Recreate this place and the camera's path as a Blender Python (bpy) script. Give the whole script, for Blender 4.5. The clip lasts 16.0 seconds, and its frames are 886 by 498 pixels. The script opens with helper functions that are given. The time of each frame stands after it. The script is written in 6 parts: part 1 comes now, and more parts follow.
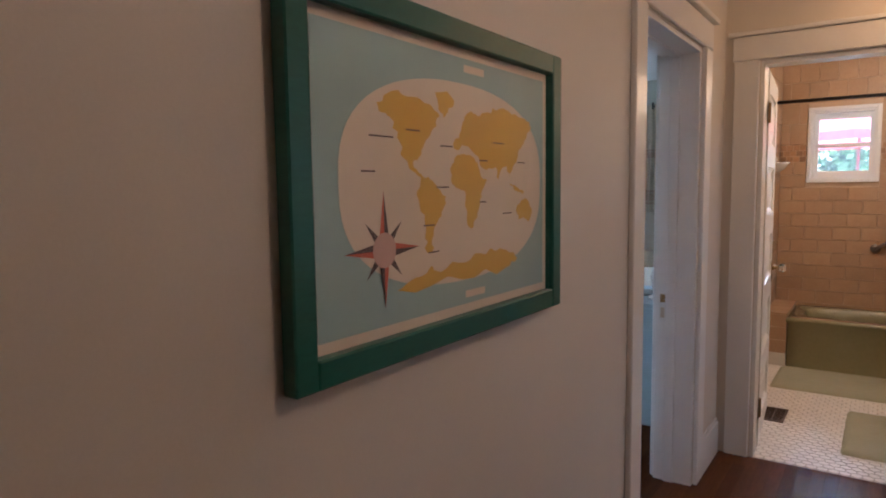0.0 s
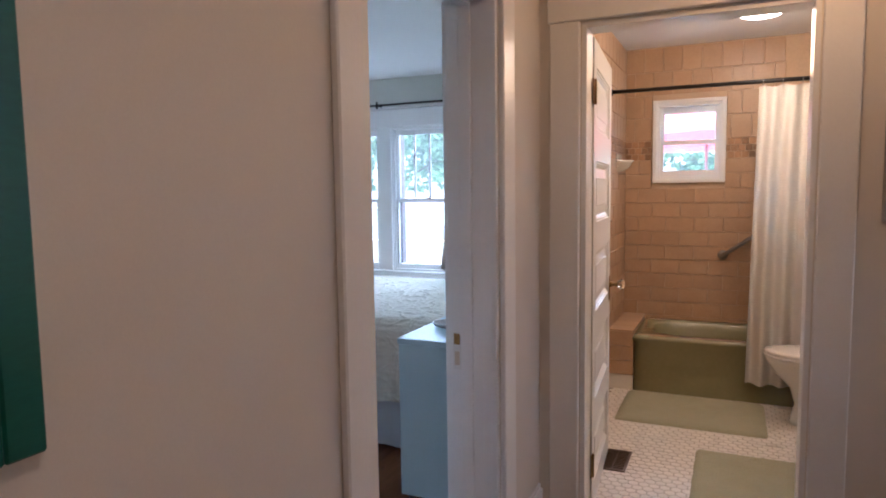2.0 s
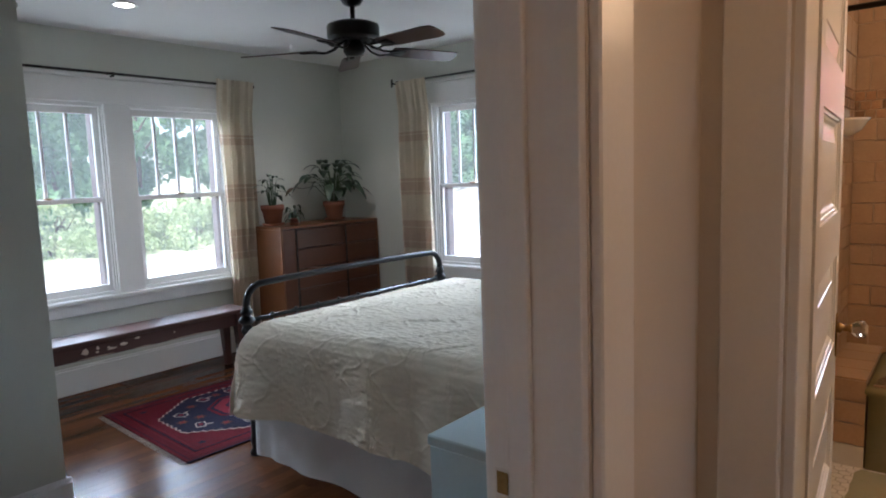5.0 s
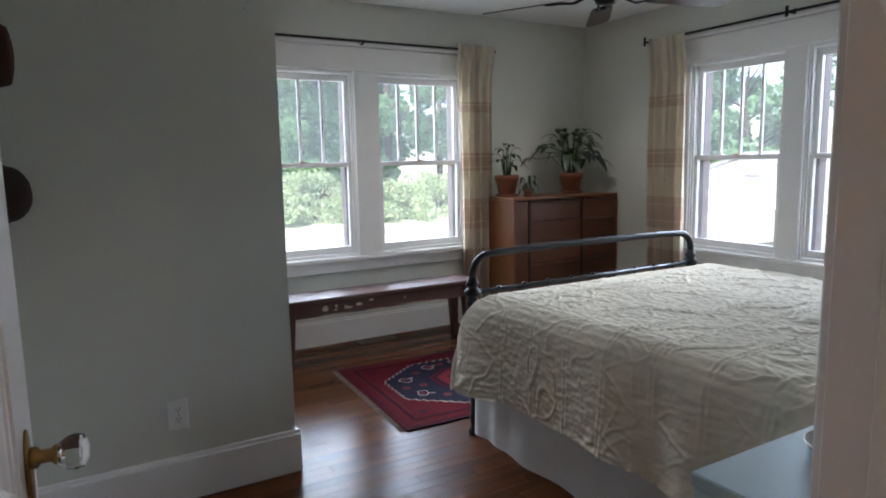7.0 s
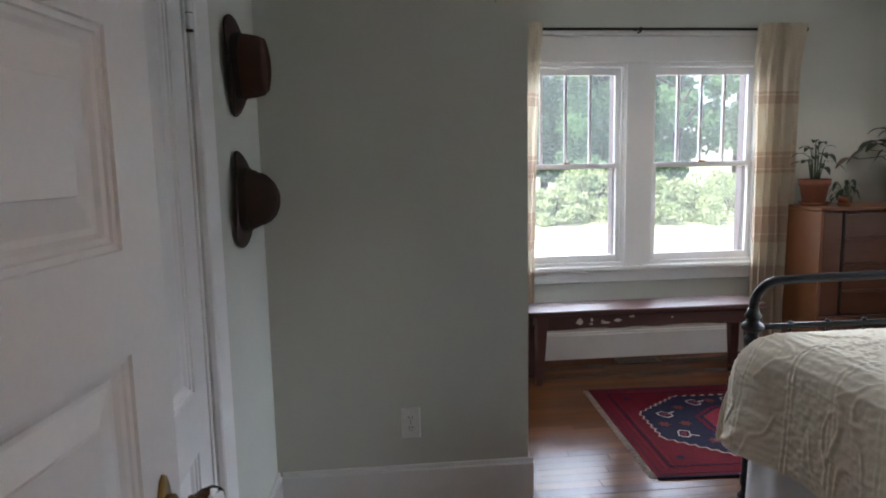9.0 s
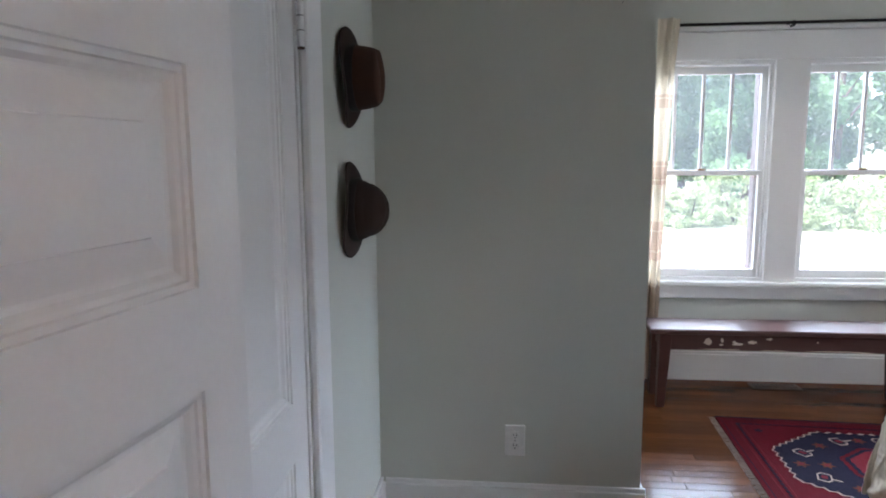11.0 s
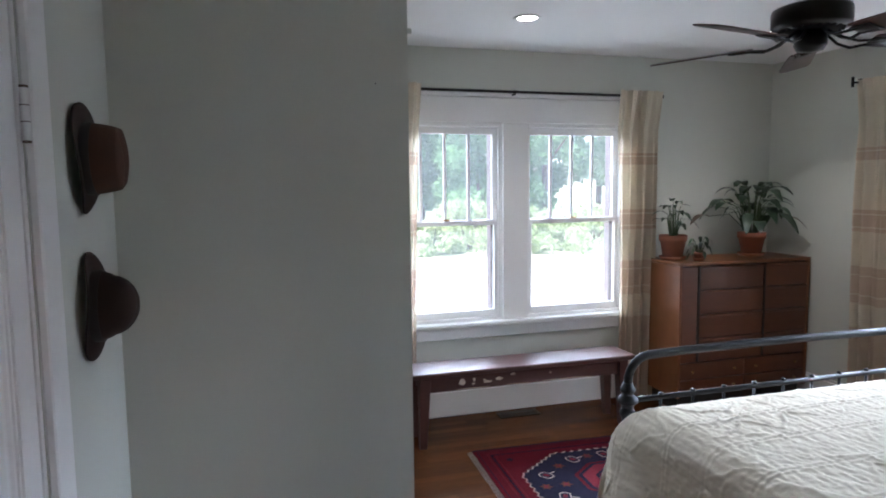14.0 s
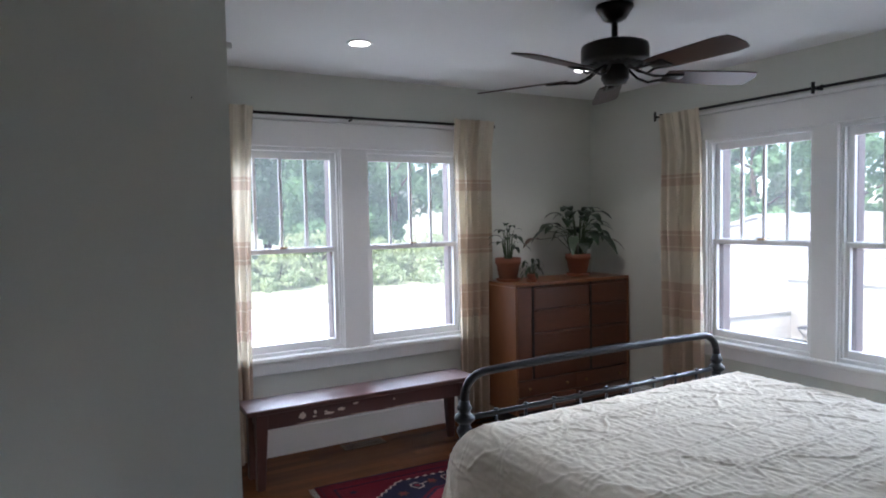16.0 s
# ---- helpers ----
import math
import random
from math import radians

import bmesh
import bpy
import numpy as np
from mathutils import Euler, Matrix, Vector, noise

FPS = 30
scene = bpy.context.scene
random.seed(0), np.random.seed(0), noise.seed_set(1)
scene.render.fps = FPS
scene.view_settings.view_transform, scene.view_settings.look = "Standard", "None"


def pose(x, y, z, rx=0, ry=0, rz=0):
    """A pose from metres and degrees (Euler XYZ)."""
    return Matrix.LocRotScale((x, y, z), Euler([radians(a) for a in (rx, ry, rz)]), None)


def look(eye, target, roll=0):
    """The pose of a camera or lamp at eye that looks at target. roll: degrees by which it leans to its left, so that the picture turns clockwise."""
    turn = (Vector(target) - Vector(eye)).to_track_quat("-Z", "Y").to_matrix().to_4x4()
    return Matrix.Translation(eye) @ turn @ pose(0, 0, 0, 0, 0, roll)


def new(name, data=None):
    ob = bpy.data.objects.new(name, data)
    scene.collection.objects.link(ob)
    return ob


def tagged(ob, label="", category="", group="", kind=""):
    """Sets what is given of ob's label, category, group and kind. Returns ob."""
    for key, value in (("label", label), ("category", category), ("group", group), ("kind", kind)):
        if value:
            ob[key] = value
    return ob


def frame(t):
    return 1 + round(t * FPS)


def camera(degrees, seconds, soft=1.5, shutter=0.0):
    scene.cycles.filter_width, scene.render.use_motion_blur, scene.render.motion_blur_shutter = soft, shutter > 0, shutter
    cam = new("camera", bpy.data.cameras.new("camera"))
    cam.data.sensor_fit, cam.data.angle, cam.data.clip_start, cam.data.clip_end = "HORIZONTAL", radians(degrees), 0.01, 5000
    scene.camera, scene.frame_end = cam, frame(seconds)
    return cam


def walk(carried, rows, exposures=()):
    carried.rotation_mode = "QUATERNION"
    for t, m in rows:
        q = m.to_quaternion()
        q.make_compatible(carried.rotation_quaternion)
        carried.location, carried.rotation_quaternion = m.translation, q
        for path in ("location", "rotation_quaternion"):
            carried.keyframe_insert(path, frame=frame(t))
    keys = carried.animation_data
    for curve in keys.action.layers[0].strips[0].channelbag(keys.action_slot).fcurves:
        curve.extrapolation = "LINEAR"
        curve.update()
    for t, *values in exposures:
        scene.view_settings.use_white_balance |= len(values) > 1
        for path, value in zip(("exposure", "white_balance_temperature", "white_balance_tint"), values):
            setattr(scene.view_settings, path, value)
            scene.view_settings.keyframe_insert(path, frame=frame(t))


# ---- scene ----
cam = camera(68.9, 16.0, soft=1.9)
PATH = [
    (0, (0.704, -3.563, 1.404), (-0.425, -1.922, 1.219), -0.7),
    (0.5, (0.726, -3.276, 1.404), (-0.251, -1.541, 1.222), -0.8),
    (1, (0.754, -3.016, 1.397), (-0.151, -1.242, 1.215), -0.8),
    (1.5, (0.735, -2.749, 1.394), (-0.098, -0.94, 1.213), -0.8),
    (2, (0.705, -2.51, 1.386), (-0.113, -0.694, 1.206), -0.8),
    (2.5, (0.673, -2.267, 1.393), (-0.137, -0.448, 1.203), -0.7),
    (3, (0.641, -2.056, 1.401), (-0.166, -0.236, 1.206), -0.7),
    (3.2, (0.64, -1.985, 1.398), (-0.175, -0.169, 1.205), -0.8),
    (5.3, (0.367, -1.294, 1.376), (-0.973, 0.174, 1.148), -1.7),
    (5.5, (0.33, -1.274, 1.364), (-1.056, 0.149, 1.136), -1.4),
    (6, (0.301, -1.215, 1.36), (-1.208, 0.075, 1.114), -1.5),
    (6.5, (0.233, -1.182, 1.338), (-1.366, -0.01, 1.076), -1.3),
    (7, (0.163, -1.139, 1.315), (-1.552, -0.146, 1.043), -1.1),
    (7.5, (0.105, -1.078, 1.3), (-1.708, -0.278, 1.028), -1.2),
    (8, (0.039, -1.038, 1.313), (-1.843, -0.419, 1.041), -1.1),
    (8.5, (-0.015, -0.989, 1.327), (-1.951, -0.566, 1.06), -1.1),
    (9, (-0.076, -0.926, 1.34), (-2.049, -0.736, 1.075), -1.1),
    (9.5, (-0.108, -0.871, 1.348), (-2.091, -0.902, 1.09), -1.0),
    (9.7, (-0.121, -0.856, 1.351), (-2.102, -0.978, 1.099), -0.8),
    (11.8, (-0.191, -0.906, 1.485), (-2.161, -1.11, 1.206), -0.3),
    (12, (-0.207, -0.919, 1.508), (-2.181, -1.045, 1.217), -0.1),
    (12.5, (-0.206, -0.925, 1.508), (-2.186, -0.895, 1.228), -0.3),
    (13, (-0.199, -0.931, 1.527), (-2.165, -0.702, 1.247), -0.4),
    (13.5, (-0.188, -0.928, 1.542), (-2.126, -0.506, 1.281), -0.4),
    (14, (-0.172, -0.92, 1.55), (-2.082, -0.36, 1.354), -0.6),
    (14.5, (-0.153, -0.91, 1.561), (-2.035, -0.251, 1.407), -0.7),
    (15, (-0.16, -0.9, 1.55), (-2.005, -0.136, 1.438), -0.8),
    (15.5, (-0.167, -0.878, 1.537), (-1.967, -0.011, 1.431), -0.8),
    (16, (-0.183, -0.841, 1.503), (-1.92, 0.145, 1.401), -1.1),
]
walk(cam, [(t, look(eye, target, roll)) for t, eye, target, roll in PATH], [(0.0, 1.90, 5000, 11), (1.0, 2.05, 4900, 12), (2.2, 2.00, 4950, 12), (3.2, 1.76, 5000, 11), (5.3, 1.38, 5850, 12), (7.0, 1.36, 6000, 13), (8.0, 1.36, 6500, 15), (9.0, 1.42, 6250, 15), (9.7, 1.55, 6100, 15), (12.0, 2.02, 5850, 15), (13.5, 1.93, 5800, 15), (16.0, 1.34, 5800, 17)])

# ---- world, sun and lamps ----
world = bpy.data.worlds.new("world")
scene.world = world
world.use_nodes = True
wn = world.node_tree
sky = wn.nodes.new("ShaderNodeTexSky")
sky.sky_type, sky.sun_disc = "NISHITA", False
sky.sun_elevation, sky.sun_rotation = radians(58), radians(150)
wn.links.new(sky.outputs[0], wn.nodes["Background"].inputs[0])
wn.nodes["Background"].inputs[1].default_value = 0.15


def lamp(name, kind, m, energy, color=(1, 1, 1), **kw):
    data = bpy.data.lights.new(name, kind)
    data.energy, data.color = energy, color
    if kind == "SUN":
        data.angle = kw["angle"]
    if kind == "AREA":
        data.shape, data.size, data.size_y = "RECTANGLE", kw["size"][0], kw["size"][1]
    if kind in ("POINT", "SPOT"):
        data.shadow_soft_size = kw.get("soft", 0.05)
    if kind == "SPOT":
        data.spot_size, data.spot_blend = radians(kw["cone"]), 0.6
    ob = new(name, data)
    ob.matrix_world = m
    return ob


lamp("sun", "SUN", look((4.0, -7.0, 13.0), (0, 0, 0)), 5.0, (1.0, 0.95, 0.88), angle=radians(0.5))
# unseen area lamps added outdoors to strengthen the sky's light through the windows
W, N, TOP = -4.23, 2.87, 2.43          # west and north walls of the bedroom, ceilings
lamp("sky_fill_west", "AREA", look((W - 8.0, 0.80, 5.2), (W + 0.6, 0.80, 1.2)), 1250, (0.80, 0.90, 1.0), size=(9.0, 4.4))
lamp("sky_fill_north", "AREA", look((-2.30, N + 8.0, 5.3), (-2.30, N - 0.6, 1.2)), 1250, (0.78, 0.89, 1.0), size=(9.0, 4.4))
lamp("sky_fill_hall", "AREA", look((8.0, 1.3, 2.9), (2.6, -0.4, 1.4)), 75, (0.90, 0.95, 1.0), size=(5.0, 2.6))
lamp("bath_lamp", "POINT", pose(0.82, 1.25, 2.14), 6.6, (1.0, 0.60, 0.30), soft=0.20)
lamp("hall_lamp", "POINT", pose(0.90, -0.42, 2.29), 1.8, (1.0, 0.50, 0.19), soft=0.05)
# warm fill lamp added out of view to brighten hall wall and bedside
lamp("hall_fill_south", "POINT", pose(1.30, -2.55, 2.29), 3.7, (1.0, 0.60, 0.34), soft=0.08)
lamp("can_south", "SPOT", look((-3.42, 0.51, 2.40), (-3.42, 0.51, 0)), 6, (1.0, 0.93, 0.84), cone=110)
lamp("can_north", "SPOT", look((-3.40, 2.05, 2.40), (-3.40, 2.05, 0)), 6, (1.0, 0.93, 0.84), cone=110)

# ---- materials ----


def node(nt, kind, **inputs):
    n = nt.nodes.new(kind)
    for key, value in inputs.items():
        n.inputs[key.replace("_", " ")].default_value = value
    return n


def make(name, color, color2=None, rough=0.5, metal=0.0, scale=4.0, fine=60.0, bump=0.1, depth=0.004, stretch=(1, 1, 1), mixed=0.5, piece=0.0, spec=0.5, coat=0.0, sheen=0.0, island=False):
    """A surface with two scales of variation, grain and fine relief; piece: how much single pieces differ."""
    m = bpy.data.materials.new(name)
    m.use_nodes = True
    nt = m.node_tree
    b = nt.nodes["Principled BSDF"]
    if color2 is None:
        color2 = tuple(c * 0.82 for c in color)
    tc = nt.nodes.new("ShaderNodeTexCoord")
    oi = nt.nodes.new("ShaderNodeObjectInfo")
    mp = node(nt, "ShaderNodeMapping", Scale=stretch)
    nt.links.new(tc.outputs["Object"], mp.inputs["Vector"])
    mul = nt.nodes.new("ShaderNodeVectorMath")
    mul.operation = "SCALE"
    mul.inputs[0].default_value = (7.0, 13.0, 5.0)
    nt.links.new(oi.outputs["Random"], mul.inputs["Scale"])
    nt.links.new(mul.outputs[0], mp.inputs["Location"])
    big = node(nt, "ShaderNodeTexNoise", Scale=scale, Detail=5.0, Roughness=0.6)
    small = node(nt, "ShaderNodeTexNoise", Scale=fine, Detail=3.0, Roughness=0.6)
    for n in (big, small):
        nt.links.new(mp.outputs[0], n.inputs["Vector"])
    add = nt.nodes.new("ShaderNodeMath")
    add.operation = "MULTIPLY_ADD"
    nt.links.new(small.outputs[0], add.inputs[0])
    add.inputs[1].default_value = 0.5
    half = nt.nodes.new("ShaderNodeMath")
    half.operation = "MULTIPLY"
    half.inputs[1].default_value = 0.5
    nt.links.new(big.outputs[0], half.inputs[0])
    nt.links.new(half.outputs[0], add.inputs[2])
    ramp = nt.nodes.new("ShaderNodeValToRGB")
    lo, hi = 0.5 - 0.22 * mixed, 0.5 + 0.22 * mixed
    ramp.color_ramp.elements[0].position, ramp.color_ramp.elements[1].position = max(lo - 0.1, 0), min(hi + 0.1, 1)
    ramp.color_ramp.elements[0].color, ramp.color_ramp.elements[1].color = (*color2, 1), (*color, 1)
    nt.links.new(add.outputs[0], ramp.inputs[0])
    out = ramp.outputs[0]
    if piece:
        hsv = nt.nodes.new("ShaderNodeHueSaturation")
        rng = node(nt, "ShaderNodeMapRange")
        rng.inputs[3].default_value, rng.inputs[4].default_value = 1 - piece, 1 + piece
        nt.links.new(nt.nodes.new("ShaderNodeNewGeometry").outputs["Random Per Island"] if island else oi.outputs["Random"], rng.inputs[0])
        nt.links.new(rng.outputs[0], hsv.inputs["Value"])
        nt.links.new(out, hsv.inputs["Color"])
        out = hsv.outputs[0]
    nt.links.new(out, b.inputs["Base Color"])
    rr = node(nt, "ShaderNodeMapRange")
    rr.inputs[3].default_value, rr.inputs[4].default_value = max(rough - 0.08, 0.02), min(rough + 0.08, 1)
    nt.links.new(big.outputs[0], rr.inputs[0])
    nt.links.new(rr.outputs[0], b.inputs["Roughness"])
    b.inputs["Metallic"].default_value = metal
    b.inputs["Specular IOR Level"].default_value = spec
    b.inputs["Coat Weight"].default_value = coat
    b.inputs["Coat Roughness"].default_value = 0.15
    b.inputs["Sheen Weight"].default_value = sheen
    if bump:
        bp = node(nt, "ShaderNodeBump", Strength=bump, Distance=depth)
        nt.links.new(small.outputs[0], bp.inputs["Height"])
        nt.links.new(bp.outputs[0], b.inputs["Normal"])
    return m


def glow(name, color, strength):
    m = bpy.data.materials.new(name)
    m.use_nodes = True
    b = m.node_tree.nodes["Principled BSDF"]
    b.inputs["Base Color"].default_value = (*color, 1)
    b.inputs["Emission Color"].default_value = (*color, 1)
    b.inputs["Emission Strength"].default_value = strength
    return m


def glass(name, rough=0.0, tint=(1, 1, 1), ior=1.45):
    m = bpy.data.materials.new(name)
    m.use_nodes = True
    b = m.node_tree.nodes["Principled BSDF"]
    b.inputs["Base Color"].default_value = (*tint, 1)
    b.inputs["Roughness"].default_value = rough
    b.inputs["Transmission Weight"].default_value = 1.0
    b.inputs["IOR"].default_value = ior
    return m


def hazy(m, share):
    """Paints a veil of hazy glare onto a pane, lit by the daylight behind."""
    nt = m.node_tree
    tr = node(nt, "ShaderNodeBsdfTranslucent", Color=(0.85, 0.87, 0.86, 1))
    mix = nt.nodes.new("ShaderNodeMixShader")
    mix.inputs[0].default_value = share
    nt.links.new(nt.nodes["Principled BSDF"].outputs[0], mix.inputs[1])
    nt.links.new(tr.outputs[0], mix.inputs[2])
    nt.links.new(mix.outputs[0], nt.nodes["Material Output"].inputs[0])
    return m


def thin(name, color, share, gloss=0.05, color2=None, scale=6, fine=260):
    """Thin cloth or leaf that lets part of the light through."""
    m = make(name, color, color2, rough=0.85, scale=scale, fine=fine, bump=0.25, depth=0.001, mixed=0.6)
    nt = m.node_tree
    b, out = nt.nodes["Principled BSDF"], nt.nodes["Material Output"]
    tr = nt.nodes.new("ShaderNodeBsdfTranslucent")
    mix = nt.nodes.new("ShaderNodeMixShader")
    mix.inputs[0].default_value = share
    src = b.inputs["Base Color"].links[0].from_socket
    nt.links.new(src, tr.inputs[0])
    nt.links.new(b.outputs[0], mix.inputs[1])
    nt.links.new(tr.outputs[0], mix.inputs[2])
    nt.links.new(mix.outputs[0], out.inputs[0])
    b.inputs["Specular IOR Level"].default_value = gloss * 4
    return m


M_GREEN = make("sage_wall_paint", (0.610, 0.615, 0.548), (0.570, 0.576, 0.512), rough=0.6, scale=1.3, fine=220, bump=0.12, depth=0.0015)
M_HALL = make("warm_white_wall_paint", (0.74, 0.69, 0.62), (0.69, 0.64, 0.57), rough=0.55, scale=1.3, fine=220, bump=0.12, depth=0.0015)
M_WHITE = make("white_gloss_paint", (0.84, 0.83, 0.81), (0.79, 0.78, 0.76), rough=0.32, scale=3, fine=90, bump=0.08, depth=0.0015)
M_CEIL = make("ceiling_paint", (0.86, 0.86, 0.85), (0.83, 0.83, 0.82), rough=0.8, scale=1.5, fine=180, bump=0.1, depth=0.002)
M_FLOOR = make("dark_oak_boards", (0.120, 0.044, 0.015), (0.040, 0.014, 0.006), rough=0.21, scale=3, fine=26, bump=0.07, depth=0.001, stretch=(9, 0.9, 9), piece=0.26, mixed=1.0, spec=0.065, coat=0.0)
M_FLOORJ = make("dark_oak_boards_far", (0.120, 0.044, 0.015), (0.040, 0.014, 0.006), rough=0.21, scale=3, fine=26, bump=0.07, depth=0.001, stretch=(9, 0.9, 9), piece=0.26, mixed=1.0, spec=0.065, coat=0.0, island=True)
M_WOOD = make("walnut_veneer", (0.145, 0.047, 0.019), (0.066, 0.020, 0.009), rough=0.38, scale=3, fine=22, bump=0.05, depth=0.0008, stretch=(6, 0.8, 6), piece=0.12, mixed=0.9)
M_WOOD_SIDE = make("orange_walnut_side", (0.235, 0.088, 0.030), (0.15, 0.052, 0.018), rough=0.38, scale=3, fine=22, bump=0.05, depth=0.0008, stretch=(5, 5, 0.8), mixed=0.8)
M_GAP = make("dark_gap", (0.02, 0.012, 0.008), rough=0.7)
M_BENCH = make("dark_stained_pine", (0.085, 0.030, 0.022), (0.035, 0.013, 0.010), rough=0.36, scale=3, fine=30, bump=0.15, depth=0.001, stretch=(6, 0.8, 6), mixed=1.0)
M_CHIP = make("bare_paint_chip", (0.62, 0.52, 0.40), rough=0.7)
M_IRON = make("black_painted_iron", (0.018, 0.019, 0.022), rough=0.34, metal=0.3, scale=8, fine=150, bump=0.15, depth=0.001)
M_RODM = make("dark_bronze_rod", (0.012, 0.010, 0.009), rough=0.4, metal=0.6)
M_BLUE = make("pale_blue_paint", (0.40, 0.52, 0.56), (0.36, 0.48, 0.52), rough=0.42, scale=3, fine=120, bump=0.08, depth=0.001)
M_TEAL = make("teal_painted_wood", (0.016, 0.125, 0.098), (0.010, 0.092, 0.070), rough=0.38, scale=4, fine=40, bump=0.1, depth=0.001, stretch=(1, 1, 4))
M_PAPER = make("map_cream_paper", (0.66, 0.58, 0.47), (0.62, 0.54, 0.43), rough=0.7, scale=5, fine=120, bump=0)
M_SEA = make("map_blue_paper", (0.31, 0.43, 0.43), (0.28, 0.40, 0.40), rough=0.7, scale=5, fine=120, bump=0)
M_LAND = make("map_mustard_ink", (0.62, 0.40, 0.055), (0.54, 0.33, 0.045), rough=0.7, scale=9, fine=120, bump=0)
M_RED = make("red_ink", (0.55, 0.12, 0.07), rough=0.7, bump=0)
M_DARKINK = make("plum_ink", (0.10, 0.07, 0.07), rough=0.7, bump=0)
M_PINK = make("rose_ink", (0.55, 0.36, 0.30), rough=0.7, bump=0)
M_COVER = thin("cream_matelasse_cotton", (0.76, 0.68, 0.54), 0.05)
M_SKIRT = thin("white_cotton_skirt", (0.70, 0.69, 0.68), 0.15)
M_SHEET = make("mattress_ticking", (0.7, 0.69, 0.66), rough=0.9)
M_CURT = thin("cream_linen", (0.75, 0.665, 0.525), 0.32)
M_CURTB = thin("tan_linen_band", (0.62, 0.485, 0.37), 0.30)
M_SHOWER = thin("white_shower_cloth", (0.66, 0.63, 0.575), 0.12)
M_LEAF = make("dark_green_leaf", (0.030, 0.060, 0.024), (0.014, 0.032, 0.014), rough=0.38, scale=14, fine=60, bump=0.1, depth=0.001, piece=0.3)
M_LEAF2 = make("russet_leaf", (0.10, 0.05, 0.025), rough=0.5)
M_STEM = make("plant_stem", (0.05, 0.085, 0.03), rough=0.6)
M_TERRA = make("terracotta", (0.30, 0.105, 0.052), (0.21, 0.075, 0.04), rough=0.8, scale=7, fine=120, bump=0.2, depth=0.001)
M_SOIL = make("potting_soil", (0.03, 0.02, 0.014), rough=0.95, fine=200, bump=0.8, depth=0.006)
M_BRASS = make("aged_brass", (0.40, 0.25, 0.09), (0.22, 0.13, 0.05), rough=0.35, metal=1.0)
M_STEEL = make("brushed_steel", (0.34, 0.32, 0.30), rough=0.3, metal=1.0)
M_HAT = make("dark_brown_felt", (0.036, 0.016, 0.011), (0.022, 0.010, 0.007), rough=0.9, scale=10, fine=300, bump=0.3, depth=0.001)
M_HATB = make("hat_band", (0.016, 0.008, 0.007), rough=0.7)
# lighter copy of the brown felt: light on the crown put into its colour
M_HATL = make("rust_lit_felt", (0.085, 0.033, 0.017), (0.05, 0.02, 0.011), rough=0.9, scale=10, fine=300, bump=0.3, depth=0.001)
M_PLATE = make("white_plastic_plate", (0.80, 0.79, 0.76), rough=0.35, bump=0)
M_SLOT = make("dark_slot", (0.02, 0.02, 0.02), rough=0.6, bump=0)
M_TILE = make("tan_stone_tile", (0.52, 0.35, 0.205), (0.40, 0.25, 0.135), rough=0.36, scale=9, fine=70, bump=0.2, depth=0.002, piece=0.07, mixed=0.9)
M_TILE2 = make("brown_mosaic", (0.42, 0.25, 0.12), (0.25, 0.13, 0.06), rough=0.4, scale=12, fine=70, bump=0.2, depth=0.002, piece=0.4)
M_GROUT = make("sandy_grout", (0.62, 0.46, 0.31), rough=0.9)
M_HEX = make("white_hex_tile", (0.76, 0.72, 0.66), (0.70, 0.66, 0.60), rough=0.3, piece=0.05, bump=0.05, depth=0.001)
M_HEXJ = make("white_hex_tile_far", (0.76, 0.72, 0.66), (0.70, 0.66, 0.60), rough=0.3, piece=0.05, bump=0.05, depth=0.001, island=True)
M_HGROUT = make("floor_grout", (0.40, 0.35, 0.29), rough=0.9)
M_TUB = make("olive_enamel", (0.27, 0.245, 0.125), (0.235, 0.215, 0.105), rough=0.24, scale=3, fine=40, bump=0.02, depth=0.001, coat=0.4)
M_MAT = make("sage_bath_mat", (0.42, 0.40, 0.27), (0.34, 0.33, 0.21), rough=0.95, scale=8, fine=180, bump=1.0, depth=0.006)
M_PORC = make("white_porcelain", (0.80, 0.77, 0.72), (0.78, 0.75, 0.70), rough=0.12, bump=0, coat=0.3)
M_VANITY = make("espresso_cabinet", (0.030, 0.018, 0.012), rough=0.4)
M_GLASS = hazy(glass("window_glass"), 0.035)
M_PICTURE = glass("picture_glass", ior=1.22)
M_CRYSTAL = glass("cut_glass", 0.02)
M_SHADE = thin("linen_lamp_shade", (0.75, 0.68, 0.56), 0.4)
M_CAN = glow("lamp_diffuser", (1.0, 0.93, 0.84), 9.0)
M_BATHL = glow("bath_lamp_diffuser", (1.0, 0.80, 0.58), 6.0)
M_FANB = make("fan_walnut_blade", (0.060, 0.022, 0.012), (0.035, 0.013, 0.008), rough=0.32, scale=3, fine=26, bump=0.03, stretch=(1, 8, 8), mixed=0.8)
M_FAN = make("oil_bronze", (0.014, 0.012, 0.010), rough=0.35, metal=0.7)
M_RUGR = make("rug_red_wool", (0.082, 0.005, 0.009), (0.046, 0.003, 0.006), rough=0.95, scale=12, fine=420, bump=0.7, depth=0.003, spec=0.05)
M_RUGN = make("rug_navy_wool", (0.013, 0.012, 0.024), (0.008, 0.007, 0.015), rough=0.95, scale=12, fine=420, bump=0.7, depth=0.003, spec=0.05)
M_RUGP = make("rug_rose_wool", (0.125, 0.014, 0.020), (0.080, 0.009, 0.013), rough=0.95, scale=12, fine=420, bump=0.7, depth=0.003, spec=0.05)
